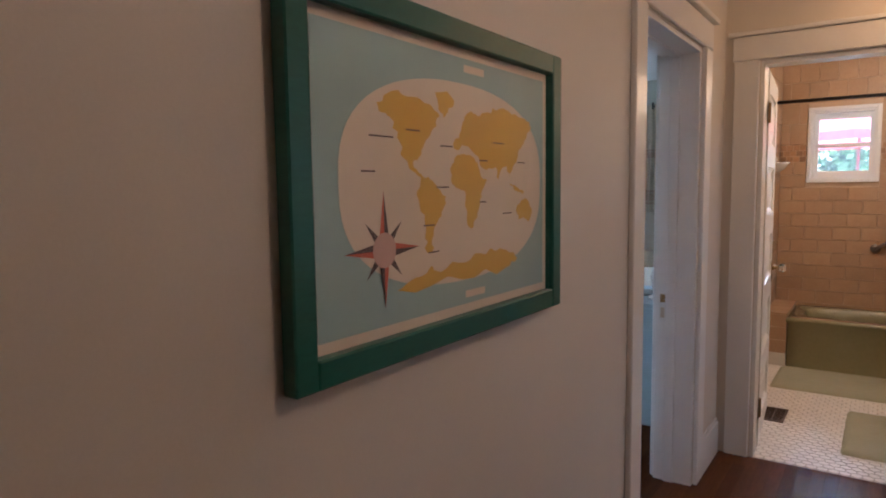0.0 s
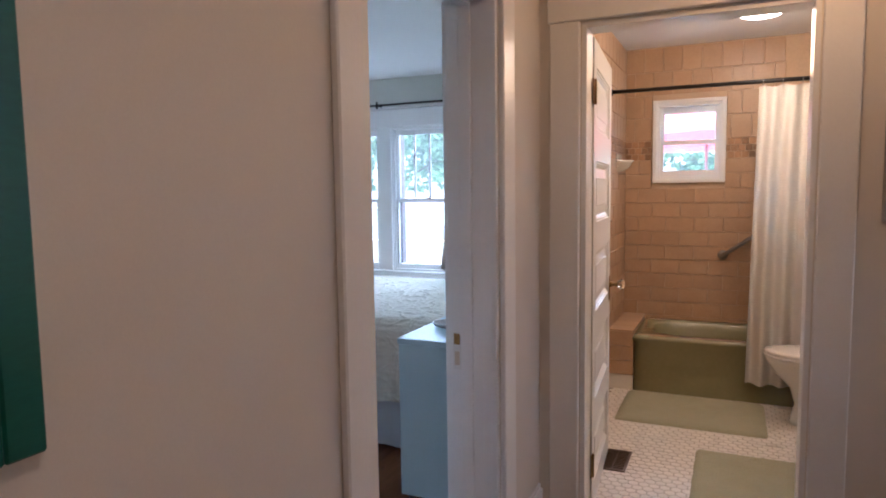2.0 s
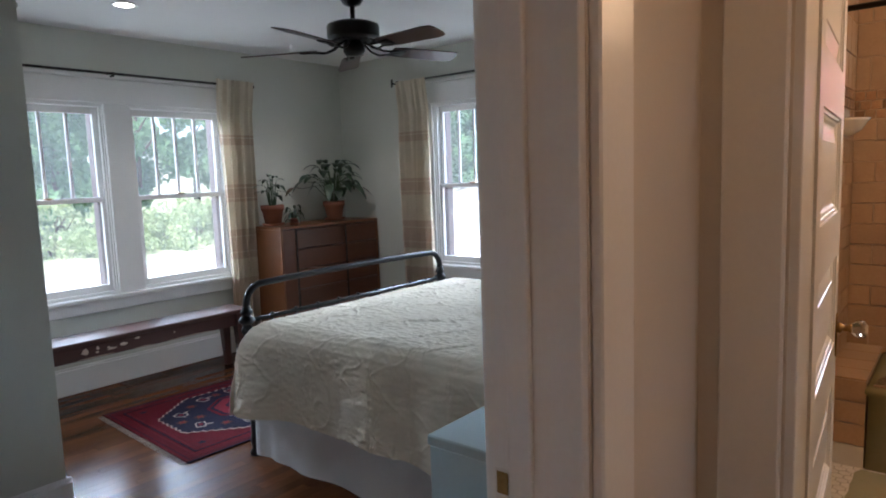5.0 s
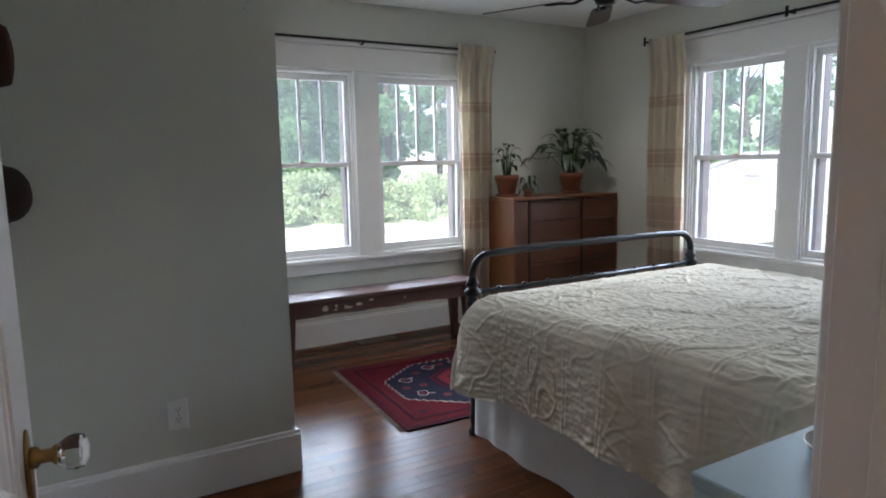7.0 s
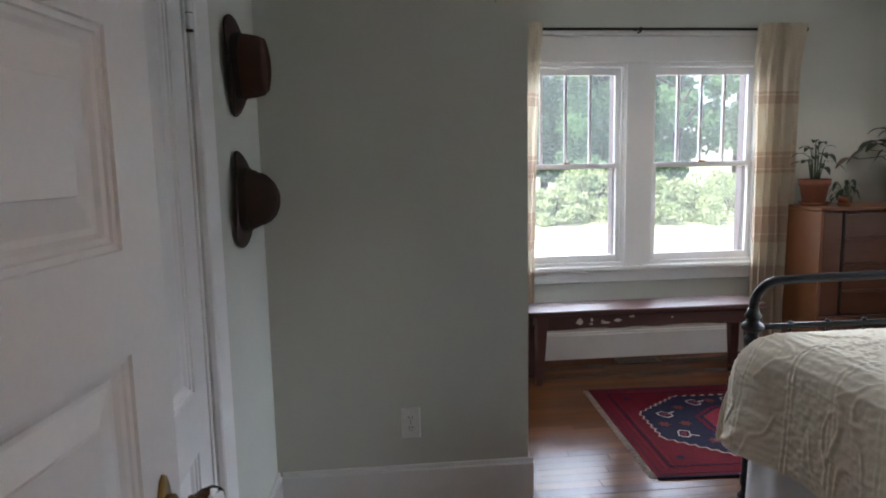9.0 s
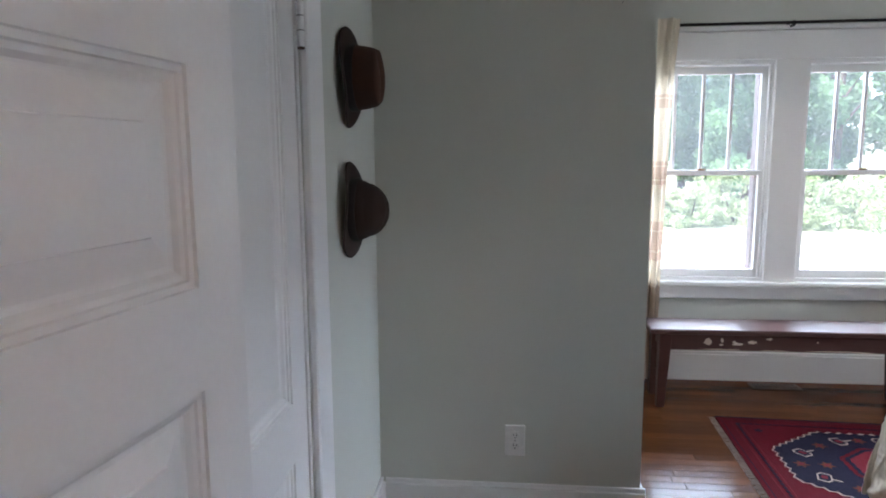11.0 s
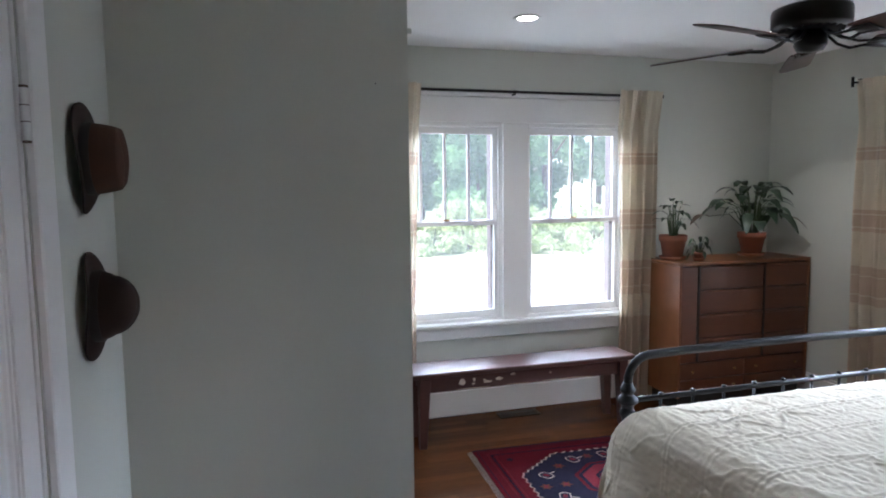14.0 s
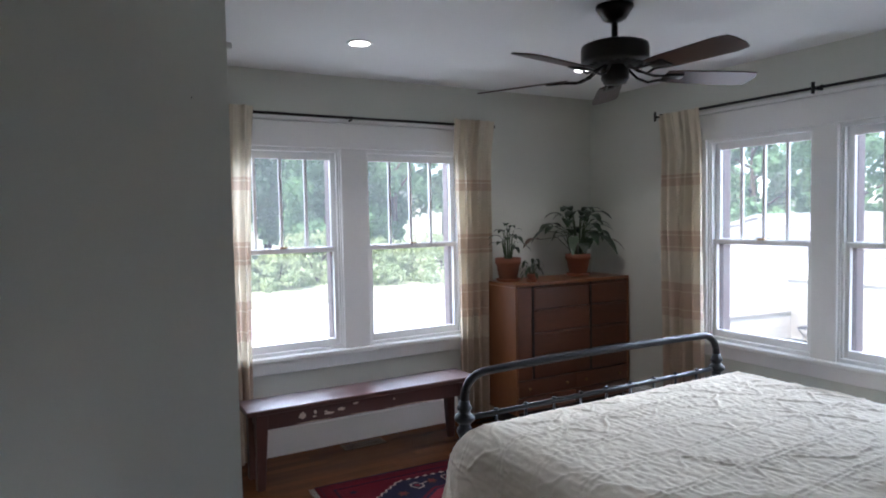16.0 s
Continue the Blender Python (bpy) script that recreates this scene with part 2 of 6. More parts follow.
M_RUGC = make("rug_cream_wool", (0.30, 0.245, 0.195), (0.22, 0.18, 0.14), rough=0.95, scale=12, fine=420, bump=0.7, depth=0.003, spec=0.05)
M_RUGO = make("rug_rust_wool", (0.10, 0.030, 0.014), (0.06, 0.018, 0.009), rough=0.95, scale=12, fine=420, bump=0.7, depth=0.003, spec=0.05)
M_CANVAS = make("grey_canvas", (0.46, 0.44, 0.41), (0.38, 0.36, 0.34), rough=0.8, scale=7, fine=120)
M_RUST = make("brown_register", (0.10, 0.06, 0.035), rough=0.45, metal=0.5)
M_GRASS = make("lawn", (0.34, 0.35, 0.23), (0.24, 0.27, 0.14), rough=0.95, scale=0.6, fine=14, bump=0.5, depth=0.03)
M_DRIVE = make("pale_concrete", (0.60, 0.595, 0.57), (0.52, 0.515, 0.49), rough=0.9, scale=0.8, fine=20, bump=0.3, depth=0.01)
M_FOL = thin("tree_leaves", (0.25, 0.40, 0.19), 0.45, 0.05, (0.11, 0.21, 0.105), 0.7, 3.0)
M_FOLB = thin("bush_leaves", (0.52, 0.56, 0.34), 0.38, 0.05, (0.24, 0.33, 0.14), 0.9, 4.0)
M_BARK = make("bark", (0.12, 0.09, 0.065), (0.06, 0.045, 0.03), rough=0.95, scale=5, fine=30, bump=0.8, depth=0.02, stretch=(4, 4, 0.8))
# red-brown outer frame, darkened in colour for the shade it stands in
M_STOP = make("shaded_red_brown_frame", (0.20, 0.13, 0.12), (0.13, 0.09, 0.085), rough=0.7, scale=4, fine=60)
# patio paving and beige wall: tree shade is put into both darker colours
M_PATIO = make("shaded_patio_paving", (0.31, 0.30, 0.275), (0.24, 0.23, 0.21), rough=0.9, scale=1.2, fine=25, bump=0.3, depth=0.006)
M_RENDERED = make("shaded_beige_render", (0.33, 0.305, 0.255), (0.27, 0.25, 0.205), rough=0.9, scale=2, fine=40, bump=0.3, depth=0.004)
M_SIDING = make("white_siding", (0.70, 0.69, 0.67), (0.62, 0.61, 0.59), rough=0.6, scale=2, fine=30)
M_ROOF = make("grey_shingle", (0.33, 0.32, 0.31), (0.24, 0.23, 0.22), rough=0.9, scale=2, fine=25, bump=0.5, depth=0.01)
M_UMB = thin("red_canvas", (0.72, 0.12, 0.14), 0.5)
M_METAL = make("pole_metal", (0.25, 0.2, 0.17), rough=0.5, metal=0.6)

# ---- small tools ----


def part(name, bm, material, parent=None, label="", smooth=False):
    me = bpy.data.meshes.new(name)
    bmesh.ops.recalc_face_normals(bm, faces=bm.faces)
    bm.to_mesh(me)
    bm.free()
    if smooth:
        for p in me.polygons:
            p.use_smooth = True
    me.materials.append(material)
    ob = new(name, me)
    if parent is not None:
        ob.parent = parent
    if label:
        tagged(ob, label)
    return ob


def thing(name, at, label, category, group="", turn=0.0):
    e = new(name)
    e.empty_display_size = 0.1
    e.matrix_world = pose(*at, 0, 0, turn)
    return tagged(e, label, category, group)


def box(bm, x0, x1, y0, y1, z0, z1, bevel=0.0, seg=1):
    vs = [bm.verts.new((x, y, z)) for x in (x0, x1) for y in (y0, y1) for z in (z0, z1)]
    fs = [bm.faces.new([vs[i] for i in q]) for q in ((0, 1, 3, 2), (4, 6, 7, 5), (0, 4, 5, 1), (2, 3, 7, 6), (0, 2, 6, 4), (1, 5, 7, 3))]
    if bevel:
        es = {e for f in fs for e in f.edges}
        bmesh.ops.bevel(bm, geom=list(es), offset=bevel, segments=seg, affect="EDGES", profile=0.5)
    return bm


def boxes(*rows, bevel=0.0):
    bm = bmesh.new()
    for r in rows:
        box(bm, *r, bevel=bevel)
    return bm


def lathe(bm, profile, seg=24, m=Matrix()):
    """Turns a profile of (radius, height) about z; a radius of 0 closes it."""
    rings = []
    for r, z in profile:
        if r <= 1e-6:
            rings.append([bm.verts.new(m @ Vector((0, 0, z)))])
        else:
            rings.append([bm.verts.new(m @ Vector((r * math.cos(a), r * math.sin(a), z))) for a in (2 * math.pi * k / seg for k in range(seg))])
    for a, b in zip(rings, rings[1:]):
        for k in range(seg):
            q = [a[k % len(a)], a[(k + 1) % len(a)], b[(k + 1) % len(b)], b[k % len(b)]]
            q = list(dict.fromkeys(q))
            if len(q) > 2:
                bm.faces.new(q)
    return bm


def tube(bm, pts, r, seg=10, caps=True):
    pts = [Vector(p) for p in pts]
    rs = r if isinstance(r, (list, tuple)) else [r] * len(pts)
    rings, up = [], None
    for i, p in enumerate(pts):
        d = (pts[min(i + 1, len(pts) - 1)] - pts[max(i - 1, 0)]).normalized()
        if up is None:
            up = Vector((0, 0, 1)) if abs(d.z) < 0.9 else Vector((1, 0, 0))
        side = d.cross(up).normalized()
        up = side.cross(d).normalized()
        rings.append([bm.verts.new(p + rs[i] * (math.cos(a) * side + math.sin(a) * up)) for a in (2 * math.pi * k / seg for k in range(seg))])
    for a, b in zip(rings, rings[1:]):
        for k in range(seg):
            bm.faces.new((a[k], a[(k + 1) % seg], b[(k + 1) % seg], b[k]))
    if caps:
        bm.faces.new(rings[0][::-1])
        bm.faces.new(rings[-1])
    return bm


def sheet(bm, nu, nv, f):
    """A grid of nu x nv cells, each corner placed by f(u, v) with u and v from 0 to 1."""
    g = [[bm.verts.new(f(i / nu, j / nv)) for j in range(nv + 1)] for i in range(nu + 1)]
    for i in range(nu):
        for j in range(nv):
            bm.faces.new((g[i][j], g[i + 1][j], g[i + 1][j + 1], g[i][j + 1]))
    return bm


def prism(bm, poly, z0, z1):
    """A flat outline in x and y with a thickness."""
    a = [bm.verts.new((x, y, z0)) for x, y in poly]
    b = [bm.verts.new((x, y, z1)) for x, y in poly]
    bm.faces.new(a[::-1])
    bm.faces.new(b)
    for k in range(len(poly)):
        j = (k + 1) % len(poly)
        bm.faces.new((a[k], a[j], b[j], b[k]))
    return bm


def moved(bm, m):
    bmesh.ops.transform(bm, matrix=m, verts=bm.verts)
    return bm


def wall(name, axis, at, thick, lo, hi, top, holes, material):
    """An upright wall across one axis from at to at + thick, from lo to hi along the other, with openings (lo, hi, bottom, top)."""
    rows, edges = [], sorted({lo, hi, *(v for h in holes for v in h[:2])})
    for a, b in zip(edges, edges[1:]):
        gaps = [h for h in holes if h[0] <= a and h[1] >= b]
        spans = [(0.0, top)] if not gaps else [(0.0, gaps[0][2]), (gaps[0][3], top)]
        for z0, z1 in spans:
            if z1 - z0 > 1e-4:
                x = sorted((at, at + thick))
                rows.append((x[0], x[1], a, b, z0, z1) if axis == "x" else (a, b, x[0], x[1], z0, z1))
    return tagged(part(name, boxes(*rows), material), kind="structure")

# ---- the shell of the place ----
BX, BY, AY = -2.45, -0.375, -1.345     # closet corner and the hat wall
D0, D1, DH = -1.335, -0.495, 2.01      # bedroom doorway
E0, E1 = 0.165, 0.955                  # bathroom doorway
BB = 2.66                              # tiled back wall of the bathroom
WEST = [(-0.072, 0.690), (0.868, 1.610)]
NORTH = [(-3.095, -2.374), (-2.234, -1.513)]
SILL, HEAD, HEAD_N = 0.638, 1.955, 1.978

wall("wall_west", "x", W, -0.14, -0.60, 3.01, TOP, [(a, b, SILL, HEAD) for a, b in WEST], M_GREEN)
wall("wall_north", "y", N, 0.14, W, -0.15, TOP, [(a, b, SILL, HEAD_N) for a, b in NORTH], M_GREEN)
wall("wall_closet_front", "x", BX, -0.12, AY - 0.12, BY, TOP, [], M_GREEN)
wall("wall_closet_side", "y", BY, -0.12, W, BX - 0.12, TOP, [(-3.40, -2.66, 0, DH)], M_GREEN)
wall("wall_hats", "y", AY, -0.12, BX, -0.15, TOP, [(-1.63, -0.86, 0, DH)], M_GREEN)
wall("wall_hall_west", "x", 0.0, -0.075, -5.6, 0.0, TOP, [(D0, D1, 0, DH)], M_HALL)
wall("wall_bedroom_east", "x", -0.18, 0.105, AY - 0.12, 3.01, TOP, [(D0, D1, 0, DH)], M_GREEN)
wall("wall_hall_north", "y", 0.0, 0.06, -0.075, 3.0, TOP, [(E0, E1, 0, DH)], M_HALL)
wall("wall_bath_south", "y", 0.12, -0.06, -0.075, 1.95, TOP, [(E0, E1, 0, DH)], M_HALL)
wall("wall_bath_north", "y", BB + 0.012, 0.16, -0.075, 1.95, TOP, [(0.160, 0.616, 1.447, 2.008)], M_GROUT)
wall("wall_bath_east", "x", 1.85, 0.10, 0.12, BB + 0.012, TOP, [], M_HALL)
wall("wall_hall_east", "x", 3.0, 0.14, -5.6, 0.06, TOP, [(-0.36, 0.0 - 0.02, 0.80, 2.05)], M_HALL)
wall("wall_hall_south", "y", -5.6, -0.12, -0.075, 3.14, TOP, [], M_HALL)
wall("wall_closet_back", "y", -2.1, -0.10, -4.37, -0.15, TOP, [], M_GREEN)
wall("wall_closet_west", "x", W, -0.14, -2.2, -0.60, TOP, [], M_GREEN)
for nm, r in (("ceiling_bedroom", (W - 0.14, -0.075, -2.2, 3.01)), ("ceiling_hall", (-0.075, 3.14, -5.72, 0.06)), ("ceiling_bath", (-0.075, 1.95, 0.06, 2.83))):
    tagged(part(nm, boxes((*r, TOP, TOP + 0.12)), M_CEIL), kind="structure")
tagged(part("subfloor", boxes((W - 0.14, 3.14, -5.72, 3.01, -0.20, -0.013)), M_GAP), kind="structure")


def trim(name, *rows, bevel=0.004):
    return tagged(part(name, boxes(*rows, bevel=bevel), M_WHITE), kind="structure")


# door casings, jambs and stops
def casing_x(name, x, d, lo, hi, top, w=0.115, t=0.02):
    """Casing on a wall across x, standing out in the direction d."""
    a, b = sorted((x, x + d * t))
    a2, b2 = sorted((x, x + d * (t + 0.012)))
    trim(name, (a, b, lo - w, lo, 0, top), (a, b, hi, hi + w, 0, top), (a, b, lo - w - 0.01, hi + w + 0.01, top + 0.002, top + 0.118),
         (a2, b2 + (0.012 if d > 0 else 0), lo - w - 0.03, hi + w + 0.03, top + 0.120, top + 0.142))


def casing_y(name, y, d, lo, hi, top, w=0.115, t=0.02):
    a, b = sorted((y, y + d * t))
    a2, b2 = sorted((y, y + d * (t + 0.014)))
    trim(name, (lo - w, lo, a, b, 0, top), (hi, hi + w, a, b, 0, top), (lo - w - 0.01, hi + w + 0.01, a, b, top + 0.002, top + 0.118),
         (lo - w - 0.03, hi + w + 0.03, a2, b2, top + 0.120, top + 0.142))


casing_x("trim_hall_door", 0.0, 1, D0 - 0.005, D1 + 0.005, DH + 0.005)
casing_x("trim_bedroom_door", -0.18, -1, D0 - 0.005, D1 + 0.005, DH + 0.005, w=0.10)
casing_y("trim_bath_door", 0.0, -1, E0 - 0.005, E1 + 0.005, DH + 0.005)
casing_y("trim_closet_door", AY, 1, -1.63, -0.86, DH, w=0.12)
casing_y("trim_side_closet", BY, 1, -3.40, -2.66, 1.98, w=0.10, t=0.022)
trim("jamb_bedroom", (-0.178, -0.002, D0 - 0.002, D0 + 0.018, 0, DH), (-0.178, -0.002, D1 - 0.018, D1 + 0.002, 0, DH), (-0.178, -0.002, D0 + 0.018, D1 - 0.018, DH - 0.018, DH + 0.002), bevel=0.002)
trim("trim_door_stop", (-0.128, -0.086, D0 + 0.018, D0 + 0.030, 0, DH - 0.018), (-0.128, -0.086, D1 - 0.030, D1 - 0.018, 0, DH - 0.018), (-0.128, -0.086, D0 + 0.03, D1 - 0.03, DH - 0.030, DH - 0.018), bevel=0.002)
trim("jamb_bath", (E0 - 0.002, E0 + 0.018, 0.002, 0.118, 0, DH), (E1 - 0.018, E1 + 0.002, 0.002, 0.118, 0, DH), (E0 + 0.018, E1 - 0.018, 0.002, 0.118, DH - 0.018, DH + 0.002), bevel=0.002)
trim("jamb_closet", (-1.632, -1.615, AY - 0.118, AY - 0.002, 0, DH), (-0.875, -0.858, AY - 0.118, AY - 0.002, 0, DH), (-1.615, -0.875, AY - 0.118, AY - 0.002, DH - 0.016, DH + 0.002), bevel=0.002)

# baseboards with a thin cap
BH = 0.185


def base_y(name, y, d, spans, h=BH):
    a, b = sorted((y, y + d * 0.018))
    c, e = sorted((y, y + d * 0.010))
    trim(name, *[(lo, hi, a, b, 0, h - 0.018) for lo, hi in spans], *[(lo, hi, c, e, h - 0.017, h) for lo, hi in spans], bevel=0.002)


def base_x(name, x, d, spans, h=BH):
    a, b = sorted((x, x + d * 0.018))
    c, e = sorted((x, x + d * 0.010))
    trim(name, *[(a, b, lo, hi, 0, h - 0.018) for lo, hi in spans], *[(c, e, lo, hi, h - 0.017, h) for lo, hi in spans], bevel=0.002)


base_x("baseboard_closet", BX, 1, [(AY + 0.02, BY + 0.018)])
base_y("baseboard_hats", AY, 1, [(BX, -1.752)])
base_x("baseboard_west", W, 1, [(BY + 0.02, N)])
base_y("baseboard_north", N, -1, [(W + 0.02, -0.17)])
base_x("baseboard_east", -0.18, -1, [(-0.385, 2.85)])
base_x("baseboard_hall", 0.0, 1, [(-5.6, -1.462), (-0.372, -0.022)])
base_y("baseboard_hall_north", 0.0, -1, [(1.08, 3.0)])
base_y("baseboard_closet_side", BY, 1, [(BX - 0.10, BX - 0.002)])


# windows: double-hung sashes, the upper one with three bars
def window(name, axis, at, d, lo, hi, label, bars=3, z0=SILL, z1=HEAD, meet=1.312, deep=0.14, reveal=True):
    """One double-hung window in a wall across axis whose room face is at; d points outdoors."""
    root = tagged(new(name), label, "window", kind="structure")

    def bx(u0, u1, a, b, za, zb):
        a, b = sorted((at + d * a, at + d * b))
        return (a, b, u0, u1, za, zb) if axis == "x" else (u0, u1, a, b, za, zb)

    s, r = 0.036, 0.046
    part("window_frame", boxes(bx(lo - 0.001, lo + 0.012, 0.002, deep, z0, z1), bx(hi - 0.012, hi + 0.001, 0.002, deep, z0, z1), bx(lo + 0.012, hi - 0.012, 0.002, deep, z1 - 0.022, z1 + 0.001), bx(lo + 0.012, hi - 0.012, 0.002, deep + 0.03, z0 - 0.001, z0 + 0.02),
                               bx(lo + 0.012, lo + 0.026, 0.012, 0.028, z0 + 0.02, z1 - 0.022), bx(hi - 0.026, hi - 0.012, 0.012, 0.028, z0 + 0.02, z1 - 0.022), bevel=0.002), M_WHITE, root)
    if reveal:
        part("outer_stop", boxes(bx(lo + 0.0125, lo + 0.050, 0.102, deep + 0.035, z0 + 0.021, z1 - 0.023), bx(hi - 0.050, hi - 0.0125, 0.102, deep + 0.035, z0 + 0.021, z1 - 0.023), bevel=0.003), M_STOP, root, "red-brown outer frame darkened as in shade")
    l, h = lo + 0.013, hi - 0.013
    low = part("lower_sash", boxes(bx(l, l + s, 0.030, 0.062, z0 + 0.02, meet), bx(h - s, h, 0.030, 0.062, z0 + 0.02, meet), bx(l + s, h - s, 0.030, 0.062, z0 + 0.02, z0 + 0.02 + r), bx(l + s, h - s, 0.030, 0.062, meet - 0.03, meet), bevel=0.002), M_WHITE, root)
    upp = part("upper_sash", boxes(bx(l, l + s, 0.066, 0.098, meet - 0.03, z1 - 0.022), bx(h - s, h, 0.066, 0.098, meet - 0.03, z1 - 0.022), bx(l + s, h - s, 0.066, 0.098, z1 - 0.068, z1 - 0.022), bx(l + s, h - s, 0.066, 0.098, meet - 0.03, meet + 0.004), bevel=0.002), M_WHITE, root)
    pane = part("pane", boxes(bx(l + s, h - s, 0.044, 0.048, z0 + 0.02 + r, meet - 0.03)), M_GLASS, low)
    pane.visible_shadow = False
    step = (h - l - 2 * s) / (bars + 1)
    for k in range(bars + 1):
        pane = part("pane", boxes(bx(l + s + k * step, l + s + (k + 1) * step, 0.080, 0.084, meet + 0.004, z1 - 0.068)), M_GLASS, upp)
        pane.visible_shadow = False
    for k in range(1, bars + 1):
        part("bar", boxes(bx(l + s + k * step - 0.010, l + s + k * step + 0.010, 0.070, 0.094, meet + 0.004, z1 - 0.068), bevel=0.003), M_WHITE, upp)
    if bars:
        part("lock", boxes(bx((lo + hi) / 2 - 0.025, (lo + hi) / 2 + 0.025, 0.034, 0.058, meet, meet + 0.012), bevel=0.004), M_BRASS, low)
    return root


k = 0
for lo, hi in WEST:
    k += 1
    window(f"window_{k}", "x", W, -1, lo, hi, "white double-hung window with three bars above")
for lo, hi in NORTH:
    k += 1
    window(f"window_{k}", "y", N, 1, lo, hi, "white double-hung window with three bars above", z1=HEAD_N)
window("window_5", "x", 3.0, 1, -0.36, -0.02, "white double-hung window at the far hall wall", z0=0.80, z1=2.05, bars=1, meet=1.42, reveal=False)
window("window_6", "y", BB, 1, 0.160, 0.616, "small white double-hung window above the bathtub", bars=0, z0=1.447, z1=2.008, meet=1.735, deep=0.16, reveal=False)


def window_trim(axis, at, d, lo, hi, mid0, mid1, name, HEAD):
    def bx(u0, u1, a, b, za, zb):
        a, b = sorted((at - d * a, at - d * b))
        return (a, b, u0, u1, za, zb) if axis == "x" else (u0, u1, a, b, za, zb)

    trim(name, bx(lo - 0.115, lo + 0.004, 0, 0.02, SILL, HEAD), bx(hi - 0.004, hi + 0.115, 0, 0.02, SILL, HEAD), bx(mid0 - 0.004, mid1 + 0.004, 0, 0.02, SILL, HEAD),
         bx(lo - 0.125, hi + 0.125, 0, 0.022, HEAD + 0.001, HEAD + 0.165), bx(lo - 0.14, hi + 0.14, 0, 0.045, HEAD + 0.167, HEAD + 0.190),
         bx(lo - 0.14, hi + 0.14, -0.03, 0.055, SILL - 0.028, SILL - 0.001), bx(lo - 0.115, hi + 0.115, 0, 0.02, SILL - 0.112, SILL - 0.030))


window_trim("x", W, -1, WEST[0][0], WEST[1][1], WEST[0][1], WEST[1][0], "trim_west_windows", HEAD)
window_trim("y", N, 1, NORTH[0][0], NORTH[1][1], NORTH[0][1], NORTH[1][0], "trim_north_windows", HEAD_N)
trim("trim_bath_window", (0.133, 0.163, BB - 0.012, BB + 0.014, 1.42, 2.036), (0.613, 0.643, BB - 0.012, BB + 0.014, 1.42, 2.036), (0.163, 0.613, BB - 0.012, BB + 0.014, 2.005, 2.036), (0.163, 0.613, BB - 0.018, BB + 0.014, 1.42, 1.450), bevel=0.003)
trim("trim_hall_window", (2.98, 3.0, -0.46, -0.35, 0.80, 2.05), (2.98, 3.0, -0.46, -0.002, 2.052, 2.17), (2.95, 3.0, -0.47, -0.002, 0.772, 0.798), bevel=0.003)

# ---- bedroom doors ----
# profiles of a panel from the edge of its opening inwards: (inset, depth)
MOULD = [(0.0, 0.0), (0.0015, 0.0045), (0.009, 0.0050), (0.011, 0.0085), (0.017, 0.0105), (0.023, 0.0152), (0.026, 0.0158)]
RAISED = [(0.026, 0.0158), (0.030, 0.0160), (0.066, 0.0088), (0.0675, 0.0060)]


def panel_rings(a, b, z0, z1, thick, profile, filled=False):
    """Nested frames that step down from both faces of a leaf."""
    bm = bmesh.new()
    for front in (True, False):
        last = None
        for o, d in profile:
            y = d if front else thick - d
            ring = [bm.verts.new(p) for p in ((a + o, y, z0 + o), (b - o, y, z0 + o), (b - o, y, z1 - o), (a + o, y, z1 - o))]
            if last:
                for i in range(4):
                    j = (i + 1) % 4
                    q = (last[i], last[j], ring[j], ring[i])
                    bm.faces.new(q if front else q[::-1])
            last = ring
        if filled:
            bm.faces.new(last if front else last[::-1])
    return bm


def door(name, at, turn, width, label, spans, split=None, height=1.985, thick=0.038, side=1):
    """A panelled leaf from its hinge at the origin along +x; spans: bottom and top of each panel; side: where the knob's face looks."""
    root = thing(name, at, label, "door", turn=turn)
    s = 0.095
    cols = [(s, width - s)] if not split else [(s, width / 2 - 0.05), (width / 2 + 0.05, width - s)]
    zs = [0.012] + [v for p in spans for v in p] + [height]
    rows = [(0, s, 0, thick, 0.012, height), (width - s, width, 0, thick, 0.012, height)]
    for z0, z1 in zip(zs[::2], zs[1::2]):
        rows.append((s, width - s, 0, thick, z0, z1))
    if split:
        rows += [(width / 2 - 0.05, width / 2 + 0.05, 0, thick, z0, z1) for z0, z1 in spans]
    part("leaf", boxes(*rows), M_WHITE, root)
    for z0, z1 in spans:
        for a, b in cols:
            part("moulding", panel_rings(a, b, z0, z1, thick, MOULD), M_WHITE, root)
            part("panel", panel_rings(a, b, z0, z1, thick, RAISED, True), M_WHITE, root)
    return root


def knob_set(root, x, z, faces, crystal):
    for y, d in faces:
        bm = lathe(bmesh.new(), [(0, 0), (0.020, 0.001), (0.020, 0.004), (0, 0.005)], 16, pose(0, 0, 0, -90 * d))
        bm = moved(bm, Matrix.Translation((x, y, z - 0.022)) @ Matrix.Diagonal((1.0, 1, 3.3, 1)))
        plate = part("escutcheon", bm, M_BRASS, root, "aged brass escutcheon plate", True)
        part("shank", lathe(bmesh.new(), [(0, 0), (0.016, 0.001), (0.016, 0.010), (0.010, 0.014), (0.010, 0.028), (0.015, 0.032), (0.015, 0.038), (0, 0.04)], 16, Matrix.Translation((x, y + d * 0.004, z)) @ pose(0, 0, 0, -90 * d)), M_BRASS, plate, "", True)
        part("knob", lathe(bmesh.new(), [(0, 0.038), (0.014, 0.039), (0.024, 0.052), (0.027, 0.062), (0.024, 0.074), (0.012, 0.080), (0, 0.081)], 12, Matrix.Translation((x, y, z)) @ pose(0, 0, 0, -90 * d)), crystal, plate, "faceted clear glass knob")


